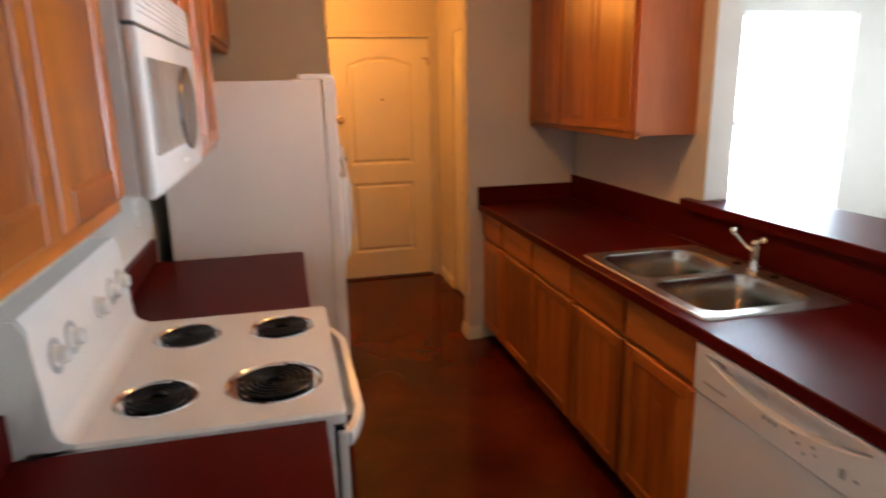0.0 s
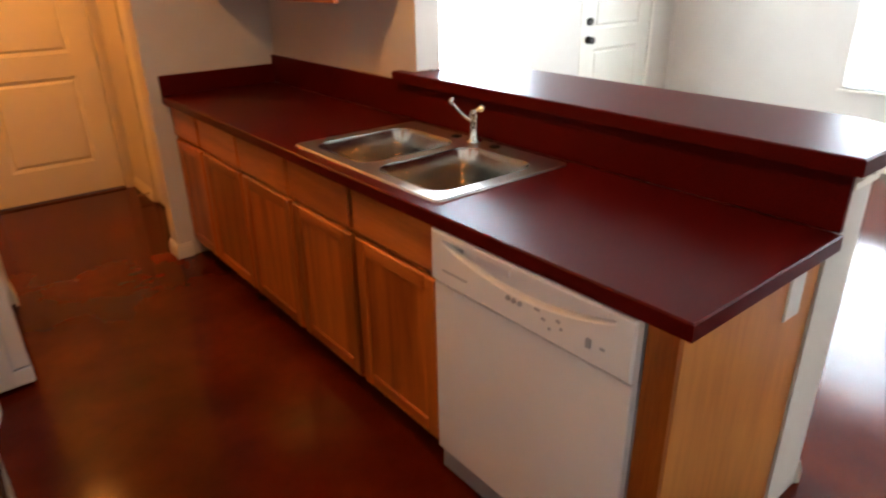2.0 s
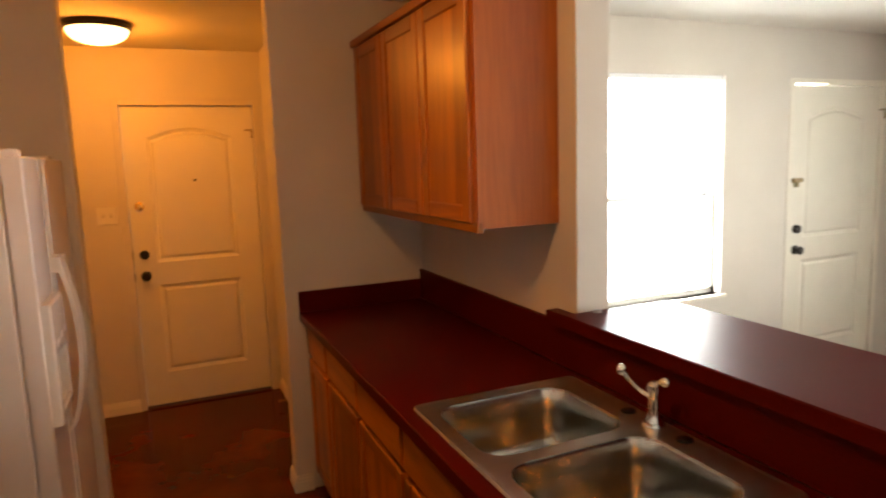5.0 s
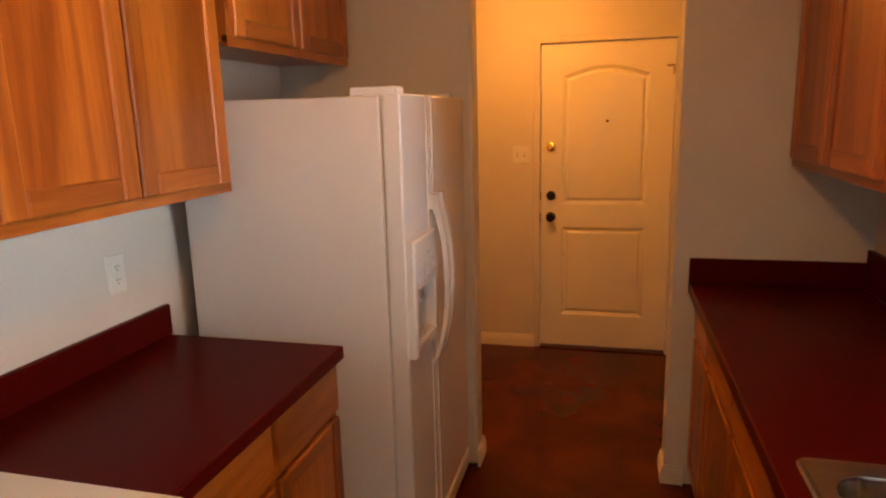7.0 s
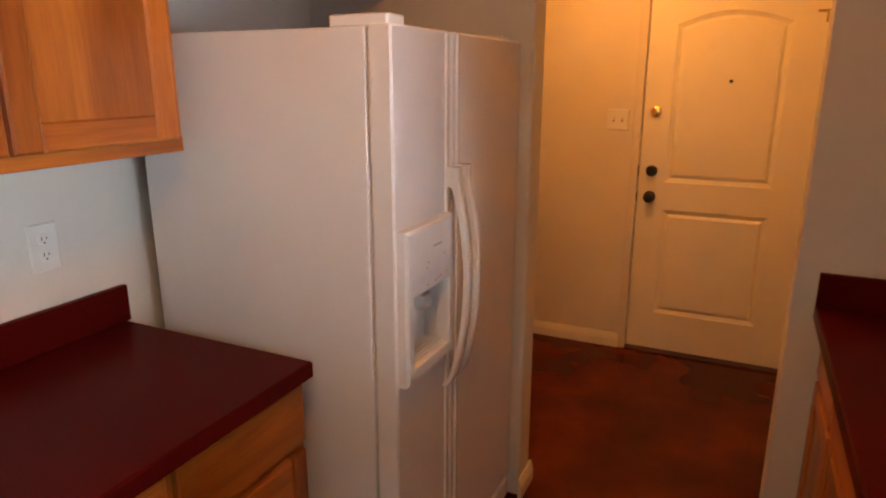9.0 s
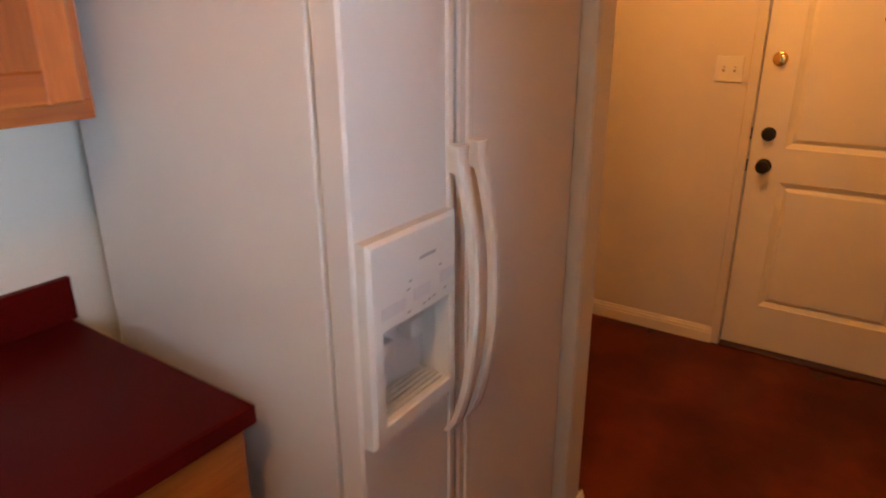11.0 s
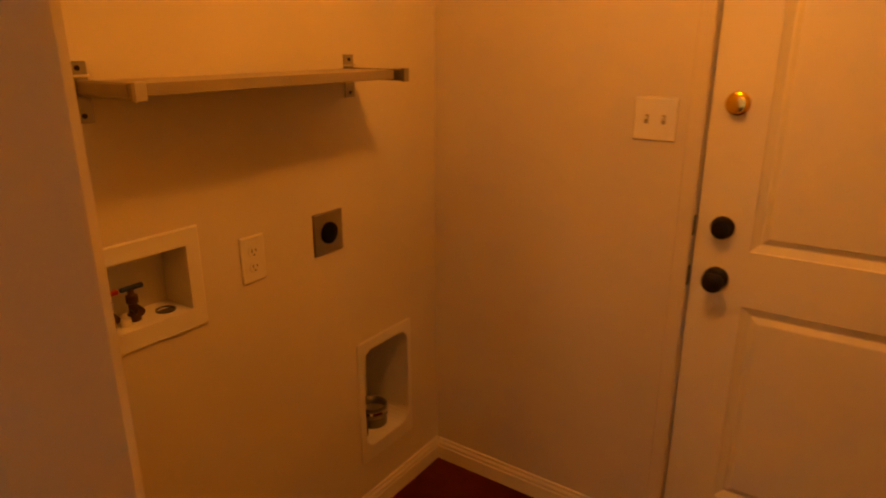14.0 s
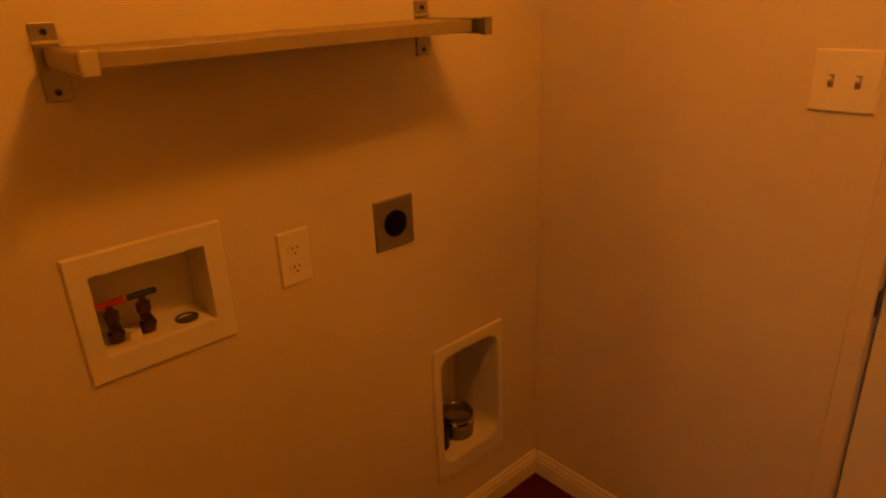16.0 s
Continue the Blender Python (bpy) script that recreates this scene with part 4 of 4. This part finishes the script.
# ---- kitchen: stove ----
def stove():
    y0, y1 = 1.326, 2.085
    xb, xf = -1.752, -1.100
    t = thing("stove", (-1.44, 1.72, 0), "white electric coil-burner range with a raised control panel", "stove")
    part("body", boxed((xb, y0, 0.03), (xf, y1, 0.898), 0.004), WHITE, t)
    lp = rounded(xb + 0.02, y0, xf + 0.030, y1, 0.015, 3)
    burners = ((-1.230, 1.522, 0.118), (-1.498, 1.508, 0.096), (-1.482, 1.912, 0.096), (-1.213, 1.909, 0.096))
    wells = [[(bx + u * 0.95, by + v * 0.95) for u, v in circle(R, 32)] for bx, by, R in burners]
    part("cooktop", slab(B(), lp, wells, [(0.002, -0.024)], lambda u, v, h: Vector((u, v, 0.926 + h)), 0.030, 0.007), WHITE, t)
    # back guard with a leaning face
    bm = B()
    cove = [(xb + 0.130 - 0.036 * math.sin(radians(a)), 0.966 - 0.036 * math.cos(radians(a))) for a in range(0, 91, 15)]
    prof = [(xb, 0.90), (xb + 0.130, 0.915)] + cove + [(xb + 0.076, 1.180), (xb + 0.062, 1.206), (xb, 1.206)]
    r = [[bm.verts.new((x, y, z)) for x, z in prof] for y in (y0, y1)]
    for i in range(len(prof)):
        j = (i + 1) % len(prof)
        bm.faces.new((r[0][i], r[0][j], r[1][j], r[1][i]))
    bm.faces.new(r[0]), bm.faces.new(r[1][::-1])
    bmesh.ops.bevel(bm, geom=[e for e in bm.edges if e.calc_length() < 0.7 and e.verts[0].co.z > 1.0 and e.verts[1].co.z > 1.0], offset=0.005, segments=2, affect="EDGES")
    guard = part("control_panel", bm, WHITE, t, "", True)
    lean = (Vector((xb + 0.0935, 0, 0.990)), Vector((xb + 0.076, 0, 1.180)))

    def on_face(y, s, h=0.0):
        p = lean[0].lerp(lean[1], s)
        nrm = Vector((0.190, 0, 0.020)).normalized()
        return Vector((p.x, y, p.z)) + nrm * h
    nrm = Vector((0.190, 0, 0.020)).normalized()
    for y in (1.435, 1.545, 1.905, 2.005):
        m = Matrix.Translation(on_face(y, 0.5)) @ nrm.to_track_quat("Z", "Y").to_matrix().to_4x4()
        k = part("knob", turned(B(), [(0.026, 0.0), (0.026, 0.004), (0.020, 0.006), (0.018, 0.024), (0.015, 0.027), (0.002, 0.027)], m, 24), WHITE, guard, "white round control knob", True)
        part("pointer", box(B(), on_face(y, 0.5, 0.026) - Vector((0.002, 0.003, 0.016)), on_face(y, 0.5, 0.026) + Vector((0.003, 0.003, 0.016)), 0.001), PALEGREY, k)
        part("dial_mark", turned(B(), [(0.040, 0.0), (0.040, 0.0008), (0.032, 0.0008), (0.032, 0.0)], m, 24), GREYPLASTIC, guard, "grey dial print")
    m = Matrix.Translation(on_face(1.765, 0.5)) @ nrm.to_track_quat("Z", "Y").to_matrix().to_4x4()
    part("knob", turned(B(), [(0.030, 0.0), (0.030, 0.004), (0.023, 0.006), (0.021, 0.026), (0.018, 0.029), (0.002, 0.029)], m, 24), WHITE, guard, "large white oven knob", True)
    for bx, by, R in burners:
        big = R > 0.1
        m = Matrix.Translation((bx, by, 0.9265))
        burner = part("drip_pan", turned(B(), [(R * 0.96, -0.004), (R, 0.001), (R * 0.985, 0.004), (R * 0.945, 0.002), (R * 0.90, -0.006), (R * 0.80, -0.014), (R * 0.5, -0.020), (R * 0.18, -0.021), (0.01, -0.021)], m, 40), CHROME, t, "chrome drip pan", True)
        turns = 5.2 if big else 4.2
        n = int(turns * 26)
        pts = []
        for i in range(n + 1):
            a = 2 * math.pi * turns * i / n
            rr = 0.020 + (R * 0.80 - 0.020) * i / n
            pts.append((bx + rr * math.cos(a), by + rr * math.sin(a), 0.9305))
        part("coil", swept(B(), pts, circle(0.0048, 8)), COIL, burner, "black spiral heating coil", True)
        bm = B()
        for a in (30, 150, 270):
            d = Vector((math.cos(radians(a)), math.sin(radians(a)), 0))
            swept(bm, [Vector((bx, by, 0.9215)), Vector((bx, by, 0.9215)) + d * R * 0.9], [(-0.002, -0.004), (0.002, -0.004), (0.002, 0.004), (-0.002, 0.004)])
        part("coil_support", bm, COIL, burner)
    door = part("oven_door", boxed((xf + 0.007, y0 + 0.004, 0.225), (xf + 0.030, y1 - 0.008, 0.872), 0.006), WHITE, t)
    part("door_gasket", boxed((xf - 0.001, y0 + 0.010, 0.06), (xf + 0.008, y1 - 0.010, 0.868)), BLACK, t, "black door gasket")
    part("oven_window", boxed((xf + 0.0285, y0 + 0.13, 0.42), (xf + 0.0315, y1 - 0.13, 0.70), 0.001), SMOKED, door, "dark glass oven window")
    # Black strip set into the gap under the cooktop to paint its shade.
    part("seal", boxed((xf - 0.006, y0 + 0.010, 0.874), (xf + 0.024, y1 - 0.010, 0.884)), BLACK, t, "black strip for the shade in the gap under the cooktop")
    ya, yb = y0 + 0.035, y1 - 0.025
    pts = [(xf + 0.030 + 0.040 * min(1, 2.0 * math.sin(math.pi * i / 28)) ** 0.7, ya + (yb - ya) * i / 28, 0.838) for i in range(29)]
    part("handle", swept(B(), pts, [(-0.010, -0.017), (0.010, -0.017), (0.013, -0.010), (0.013, 0.010), (0.010, 0.017), (-0.010, 0.017)]), WHITE, door, "white curved oven handle", True)
    part("drawer", boxed((xf + 0.007, y0 + 0.004, 0.060), (xf + 0.028, y1 - 0.008, 0.215), 0.005), WHITE, t)
    for dx in (0.05, 0.62):
        for y in (y0 + 0.06, y1 - 0.06):
            part("foot", tube(B(), (xb + dx, y, 0), (xb + dx, y, 0.032), 0.018, segments=12), BLACK, t)


stove()


# ---- kitchen: microwave ----
def microwave():
    y0, y1, xb, xf, v0, v1 = 1.318, 2.084, -1.754, -1.405, 1.422, 1.850
    t = thing("microwave", (-1.6, 1.72, v0), "white over-the-range microwave with an oval dark window", "microwave")
    part("case", boxed((xb, y0, v0 + 0.01), (xf - 0.03, y1, v1), 0.003), WHITE, t)
    part("front", boxed((xf - 0.03, y0, v0), (xf, y1, 1.745), 0.010), WHITE, t, "", True)
    vent = part("vent_panel", boxed((xf - 0.03, y0, 1.750), (xf - 0.004, y1, v1), 0.008), WHITE, t, "", True)
    for i in range(5):
        part("louvre", boxed((xf - 0.0055, y0 + 0.04, 1.772 + i * 0.012), (xf - 0.0025, y1 - 0.04, 1.776 + i * 0.012)), WHITE, vent)
    place = on_x(xf, 1)
    lp = rounded(y0 + 0.045, v0 + 0.080, y1 - 0.235, 1.690, 0.012)
    bm = slab(B(), lp, [inset(lp, 0.006)], [(0.002, -0.001), (0.006, -0.002)], lambda u, v, h: place(u, v, h + 0.004), 0.006, 0.001)
    part("window", bm, WINDOWMESH, t, "brown screened window")
    # The door window's dark right part, laid over the screen as an oval.
    oval = [(y1 - 0.225 + 0.140 * math.cos(2 * math.pi * i / 32), 1.585 + 0.108 * math.sin(2 * math.pi * i / 32)) for i in range(32)]
    part("handle_recess", slab(B(), oval, [], [], lambda u, v, h: place(u, v, h + 0.007), 0.006, 0.003), SMOKED, t, "dark oval right part of the door window", False)
    part("seam", boxed((xf - 0.028, y0 + 0.004, 1.7445), (xf - 0.006, y1 - 0.004, 1.7505)), DARKINK, t, "dark seam under the vent")
    part("brand_mark", boxed((xf - 0.001, 1.69, v0 + 0.035), (xf + 0.0015, 1.77, v0 + 0.042)), PALEGREY, t)
    part("grease_filter", boxed((xb + 0.06, y0 + 0.05, v0 + 0.004), (xf - 0.07, y1 - 0.05, v0 + 0.0095)), GREYPLASTIC, t)


microwave()


# ---- kitchen: refrigerator ----
def finish_normals(bm):
    bmesh.ops.recalc_face_normals(bm, faces=bm.faces)
    return bm


def refrigerator():
    y0, y1, xb, xd, xf, H = 2.988, 3.834, -1.680, -0.977, -0.924, 1.676
    ys = 3.282
    t = thing("refrigerator", (-1.3, 3.46, 0), "white side-by-side refrigerator with ice and water dispenser", "refrigerator")
    part("cabinet", boxed((xb, y0, 0.03), (xd - 0.012, y1, H - 0.005), 0.004), TEXTURED, t)
    part("gasket", boxed((xd - 0.012, y0 + 0.012, 0.10), (xd, y1 - 0.012, H - 0.012)), PALEGREY, t, "pale grey door gasket")
    part("kick_grille", boxed((xd - 0.06, y0 + 0.01, 0.025), (xf + 0.004, y1 - 0.01, 0.098), 0.006), WHITE, t)
    place = on_x(xf, 1)
    dy0, dy1, dz0, dz1 = 2.994, 3.246, 0.853, 1.232
    oy0, oy1, oz0, oz1 = dy0 + 0.030, dy1 - 0.020, 0.888, 1.072

    def curved_door(a, b, hole=None):
        """A door with softly rounded edges and, for the freezer, an opening for the dispenser."""
        bm = B()
        if hole:
            slab(bm, rounded(a, 0.108, b, H, 0.008, 3), [hole], [(0.0005, -0.047)], place, xf - xd, 0.005)
        else:
            slab(bm, rounded(a, 0.108, b, H, 0.008, 3), [], [], place, xf - xd, 0.005)
        return bm
    fr = part("freezer_door", curved_door(y0, ys, rect(oy0, oz0, oy1, oz1)), TEXTURED, t)
    rf = part("fresh_food_door", curved_door(ys + 0.012, y1), TEXTURED, t)
    for door, a in ((fr, ys - 0.030), (rf, ys + 0.036)):
        part("door_trim", boxed((xf - 0.004, a, 0.112), (xf + 0.006, a + 0.018, H - 0.004), 0.002), WHITE, door, "smooth white edge trim")
    # dispenser: a proud bezel round the recess
    bez = part("dispenser", slab(B(), rect(dy0, dz0, dy1, dz1), [rect(oy0, oz0, oy1, oz1)], [(0.003, -0.003), (0.005, -0.036)], lambda u, v, h: place(u, v, h + 0.028), 0.028, 0.007, False, False), WHITE, fr, "white dispenser bezel with recessed bay")
    for q in range(2):
        ya, za = oy0 + 0.030 + q * 0.092, oz1 - 0.088 + q * 0.014
        pad = part("paddle", boxed((xf - 0.040, ya, za), (xf - 0.006, ya + 0.044, za + 0.036), 0.005), PLASTIC, fr, "white dispenser paddle")
        part("arm", boxed((xf - 0.045, ya + 0.006, za + 0.03), (xf - 0.026, ya + 0.038, oz1 - 0.006), 0.002), GREYPLASTIC, pad, "grey paddle arm")
    for q in range(5):
        bm = boxed((xf - 0.044 + q * 0.0125, oy0 + 0.006, oz0 + 0.0045), (xf - 0.037 + q * 0.0125, oy1 - 0.006, oz0 + 0.0085))
        part("tray_slat", bm, PLASTIC, fr)
    for u, v, w, h in ((dy0 + 0.060, 1.104, 0.064, 0.022), (dy0 + 0.140, 1.110, 0.050, 0.022), (dy0 + 0.218, 1.116, 0.050, 0.022)):
        part("print", boxed((xf + 0.0265, u - w / 2, v - h / 2), (xf + 0.0288, u + w / 2, v + h / 2)), PALEGREY, fr, "pale grey control pad")
    part("brand_mark", boxed((xf + 0.0265, 3.128, 1.170), (xf + 0.0288, 3.176, 1.176)), GREYPLASTIC, fr, "small dark brand mark")
    for u, v in ((3.100, 1.140), (3.095, 1.126), (3.095, 1.084), (3.190, 1.142), (3.205, 1.092), (3.140, 1.084), (3.155, 1.086), (3.170, 1.088)):
        part("print", boxed((xf + 0.0265, u - 0.004, v - 0.0018), (xf + 0.0288, u + 0.004, v + 0.0018)), GREYPLASTIC, fr)
    # bowed handles
    for door, a, s in ((fr, ys - 0.024, 0), (rf, ys + 0.044, 1)):
        z0, z1 = 0.745, 1.348
        pts = []
        for i in range(25):
            f = i / 24
            bow = 0.006 + 0.058 * math.sin(math.pi * f) ** 0.6
            pts.append((xf + (max(bow, 0.029) if f > 0.5 else bow), a, z0 + (z1 - z0) * f))
        bm = B()
        rings = []
        for i, p in enumerate(pts):
            f = i / 24
            w = 0.011 + 0.008 * abs(2 * f - 1) ** 3
            d = 0.016
            rings.append([bm.verts.new((p[0] + dx, p[1] + dy, p[2])) for dx, dy in ((-d * 0.5, -w), (d * 0.3, -w), (d * 0.6, -w * 0.5), (d * 0.6, w * 0.5), (d * 0.3, w), (-d * 0.5, w))])
        for p, q in zip(rings, rings[1:]):
            for i in range(6):
                bm.faces.new((p[i], p[(i + 1) % 6], q[(i + 1) % 6], q[i]))
        bm.faces.new(rings[0]), bm.faces.new(rings[-1][::-1])
        grip = part("handle", bm, WHITE, door, "white bowed door handle", True)
        web = [(dx, z - 0.012) for dx, z in ((0.002, 1.360), (0.025, 1.360), (0.041, 1.325), (0.050, 1.275), (0.042, 1.284), (0.032, 1.300), (0.018, 1.308), (0.002, 1.311))]
        bm = B()
        sides = [[bm.verts.new((xf + dx, a + dy, z)) for dx, z in web] for dy in (-0.010, 0.010)]
        for i in range(len(web)):
            bm.faces.new((sides[0][i], sides[0][i - 1], sides[1][i - 1], sides[1][i]))
        bm.faces.new(sides[0]), bm.faces.new(sides[1][::-1])
        part("mount", finish_normals(bm), WHITE, grip)
    part("hinge_cover", box(B(), (-1.085, y0 + 0.012, H - 0.006), (-0.936, y0 + 0.085, H + 0.022), 0.006), WHITE, t)
    part("hinge_cover", box(B(), (-1.10, y1 - 0.10, H - 0.006), (-0.955, y1 - 0.03, H + 0.016), 0.006), WHITE, t)
    for x in (-1.62, -1.06):
        for y in (y0 + 0.06, y1 - 0.06):
            part("foot", tube(B(), (x, y, 0), (x, y, 0.032), 0.02, segments=12), BLACK, t)


refrigerator()


# ---- hall and laundry alcove ----
def dome_light(x, y):
    t = thing("ceiling_light", (x, y, CEIL), "lit flush ceiling light with a white glass dome", "ceiling light")
    m = Matrix.Translation((x, y, CEIL)) @ Matrix.Rotation(radians(180), 4, "X")
    part("base", turned(B(), [(0.168, 0.0), (0.172, 0.012), (0.168, 0.026), (0.158, 0.034), (0.150, 0.034)], m, 40), BRONZE, t, "dark bronze rim", True)
    part("shade", turned(B(), [(0.150, 0.030), (0.152, 0.040), (0.143, 0.060), (0.122, 0.081), (0.088, 0.097), (0.045, 0.106), (0.010, 0.108)], m, 40), GLASSWHITE, t, "glowing white glass dome", True)


dome_light(*HALL_LAMP)
dome_light(*KITCHEN_LAMP)


def wall_shelf():
    y0, y1 = 4.334, 5.062
    t = thing("wall_shelf", (LX, 4.70, 1.44), "grey wall shelf on two brushed metal brackets", "shelf")
    part("board", boxed((LX + 0.012, y0 - 0.008, 1.446), (-1.445, y1 - 0.018, 1.469), 0.002), SHELFWHITE, t, "pale grey shelf board")
    for y in (y0, y1):
        br = part("bracket", boxed((LX, y - 0.018, 1.392), (LX + 0.005, y + 0.018, 1.505), 0.001), ALU, t, "brushed metal bracket")
        part("arm", boxed((LX + 0.004, y - 0.006, 1.441), (-1.432, y + 0.012, 1.471), 0.002), ALU, br)
        part("end_cap", boxed((-1.433, y - 0.008, 1.439), (-1.421, y + 0.014, 1.473), 0.002), SATIN if y == y0 else ALU, br)
        for z in (1.405, 1.492):
            part("screw", tube(B(), (LX + 0.004, y, z), (LX + 0.0075, y, z), 0.005, segments=12), BRONZE, br)
        part("clip", boxed((LX + 0.005, y - 0.020, 1.4755), (LX + 0.010, y + 0.020, 1.480)), CHROME, br)


wall_shelf()


def frame_box(name, y0, y1, z0, z1, hole, depth, label, category, round_r=0.0):
    """A recessed wall box: proud flange, cavity lining."""
    t = thing(name, (LX, (y0 + y1) / 2, z0), label, category)
    place = on_x(LX, 1)
    outer = rounded(y0, z0, y1, z1, 0.012, 3) if round_r else rect(y0, z0, y1, z1)
    h = rounded(hole[0], hole[2], hole[1], hole[3], round_r, 5) if round_r else rect(*[hole[i] for i in (0, 2, 1, 3)])
    bm = B()
    slab(bm, outer, [h], [(0.001, -0.004), (0.002, -depth)], lambda u, v, k: place(u, v, k + 0.007), 0.0065, 0.003, False)
    part("flange", bm, PLASTIC, t)
    return t


def washer_box():
    t = frame_box("washer_box", 4.272, 4.540, 0.909, 1.147, (WBX[0] + 0.001, WBX[1] - 0.001, WBX[2] + 0.001, WBX[3] - 0.001), 0.10, "white recessed washer supply box with valves", "valve box")
    zf = WBX[2] + 0.002
    for y, mat, nm in ((4.336, RED, "red valve handle"), (4.392, BLUE, "dark blue valve handle")):
        x = LX - 0.042
        v = part("valve", turned(B(), [(0.014, 0.0), (0.014, 0.018), (0.010, 0.020), (0.010, 0.040), (0.013, 0.042), (0.013, 0.058), (0.007, 0.060), (0.006, 0.074)], Matrix.Translation((x, y, zf)), 16), COPPER, t, "brass valve", True)
        part("outlet", tube(B(), (x, y, zf + 0.032), (x + 0.030, y, zf + 0.026), 0.010, segments=14), COPPER, v, "", True)
        part("handle", box(box(B(), (x - 0.005, y - 0.024, zf + 0.070), (x + 0.006, y + 0.028, zf + 0.081), 0.003), (x - 0.004, y - 0.006, zf + 0.055), (x + 0.004, y + 0.006, zf + 0.074), 0.002), mat, v, nm)
    part("drain", turned(B(), [(0.022, 0.0), (0.022, 0.003), (0.019, 0.003), (0.018, 0.0005)], Matrix.Translation((LX - 0.036, 4.462, zf)), 24), DARKINK, t, "dark drain ring", True)
    part("pipe_stub", tube(B(), (LX - 0.030, 4.364, zf), (LX - 0.030, 4.364, zf + 0.016), 0.012, segments=14), PLASTIC, t, "", True)


washer_box()


def dryer_vent():
    t = frame_box("dryer_vent_box", 5.040, 5.310, 0.206, 0.643, (VB[0] + 0.001, VB[1] - 0.001, VB[2] + 0.001, VB[3] - 0.001), 0.19, "white recessed dryer vent box with a metal pipe", "vent box", 0.045)
    x, y, z = LX - 0.085, 5.200, VB[2] + 0.004
    part("pipe", turned(B(), [(0.050, 0.0), (0.050, 0.034), (0.053, 0.038), (0.050, 0.042), (0.050, 0.074), (0.047, 0.074), (0.047, 0.004), (0.005, 0.003)], Matrix.Translation((x, y, z)), 32), FOIL, t, "shiny metal vent pipe", True)
    part("clamp", turned(B(), [(0.0515, 0.050), (0.0530, 0.051), (0.0530, 0.061), (0.0515, 0.062)], Matrix.Translation((x, y, z)), 32), CHROME, t, "", True)
    part("pipe_stub", tube(B(), (x + 0.01, y - 0.088, z), (x + 0.01, y - 0.088, z + 0.070), 0.034, segments=20), BRONZE, t, "dark round pipe end", True)


dryer_vent()
t = thing("dryer_outlet", (LX, 4.949, 1.03), "square metal plate with a black round dryer outlet", "outlet")
part("plate", slab(B(), rect(4.893, 0.970, 5.005, 1.090), [], [], on_x(LX + 0.006, 1), 0.006, 0.003), ALU, t)
part("socket", turned(B(), [(0.031, 0.0), (0.031, 0.004), (0.028, 0.006), (0.003, 0.006)], Matrix.Translation((LX + 0.0058, 4.949, 1.030)) @ Matrix.Rotation(radians(90), 4, "Y"), 28), BLACK, t, "black round socket", True)


# ---- living room ----
def ceiling_fan():
    x, y = 2.97, 1.43
    t = thing("ceiling_fan", (x, y, CEIL), "dark ceiling fan with a white glass bowl light", "ceiling fan")
    down = lambda z: Matrix.Translation((x, y, z)) @ Matrix.Rotation(radians(180), 4, "X")
    part("canopy", turned(B(), [(0.065, 0.0), (0.065, 0.02), (0.045, 0.05), (0.02, 0.06)], down(CEIL), 28), BRONZE, t, "", True)
    part("rod", tube(B(), (x, y, CEIL - 0.055), (x, y, CEIL - 0.11), 0.012), BRONZE, t)
    part("motor", turned(B(), [(0.03, 0.0), (0.10, 0.02), (0.12, 0.06), (0.11, 0.10), (0.06, 0.12), (0.02, 0.125)], down(CEIL - 0.10), 32), BRONZE, t, "", True)
    part("light_kit", turned(B(), [(0.055, 0.0), (0.066, 0.02), (0.066, 0.060), (0.058, 0.078), (0.01, 0.080)], down(CEIL - 0.222), 28), BRONZE, t, "", True)
    part("bowl", turned(B(), [(0.060, 0.0), (0.128, 0.012), (0.132, 0.022), (0.120, 0.048), (0.092, 0.074), (0.050, 0.090), (0.008, 0.094)], down(CEIL - 0.300), 32), FROST, t, "white frosted glass bowl", True)
    part("finial", turned(B(), [(0.010, 0.0), (0.011, 0.006), (0.006, 0.016), (0.002, 0.018)], down(CEIL - 0.393), 16), BRONZE, t, "", True)
    for k in range(5):
        a = radians(FAN_TURN + 72 * k)
        d, s = Vector((math.cos(a), math.sin(a), 0)), Vector((-math.sin(a), math.cos(a), 0))
        bm = B()
        out = [(0.17, -0.05), (0.30, -0.062), (0.61, -0.068), (0.655, -0.045), (0.665, 0.0), (0.655, 0.045), (0.61, 0.068), (0.30, 0.062), (0.17, 0.05)]
        c = Vector((x, y, CEIL - 0.208))
        lo = [bm.verts.new(c + d * u + s * v + Vector((0, 0, v * 0.1 - 0.003))) for u, v in out]
        hi = [bm.verts.new(c + d * u + s * v + Vector((0, 0, v * 0.1 + 0.003))) for u, v in out]
        bm.faces.new(lo[::-1]), bm.faces.new(hi)
        for i in range(len(out)):
            j = (i + 1) % len(out)
            bm.faces.new((lo[i], lo[j], hi[j], hi[i]))
        bl = part("blade", bm, FANWOOD, t)
        part("blade_iron", swept(B(), [c + d * 0.09, c + d * 0.20], [(-0.02, -0.008), (0.02, -0.008), (0.02, -0.003), (-0.02, -0.003)]), BRONZE, bl)


FAN_TURN = 140
ceiling_fan()
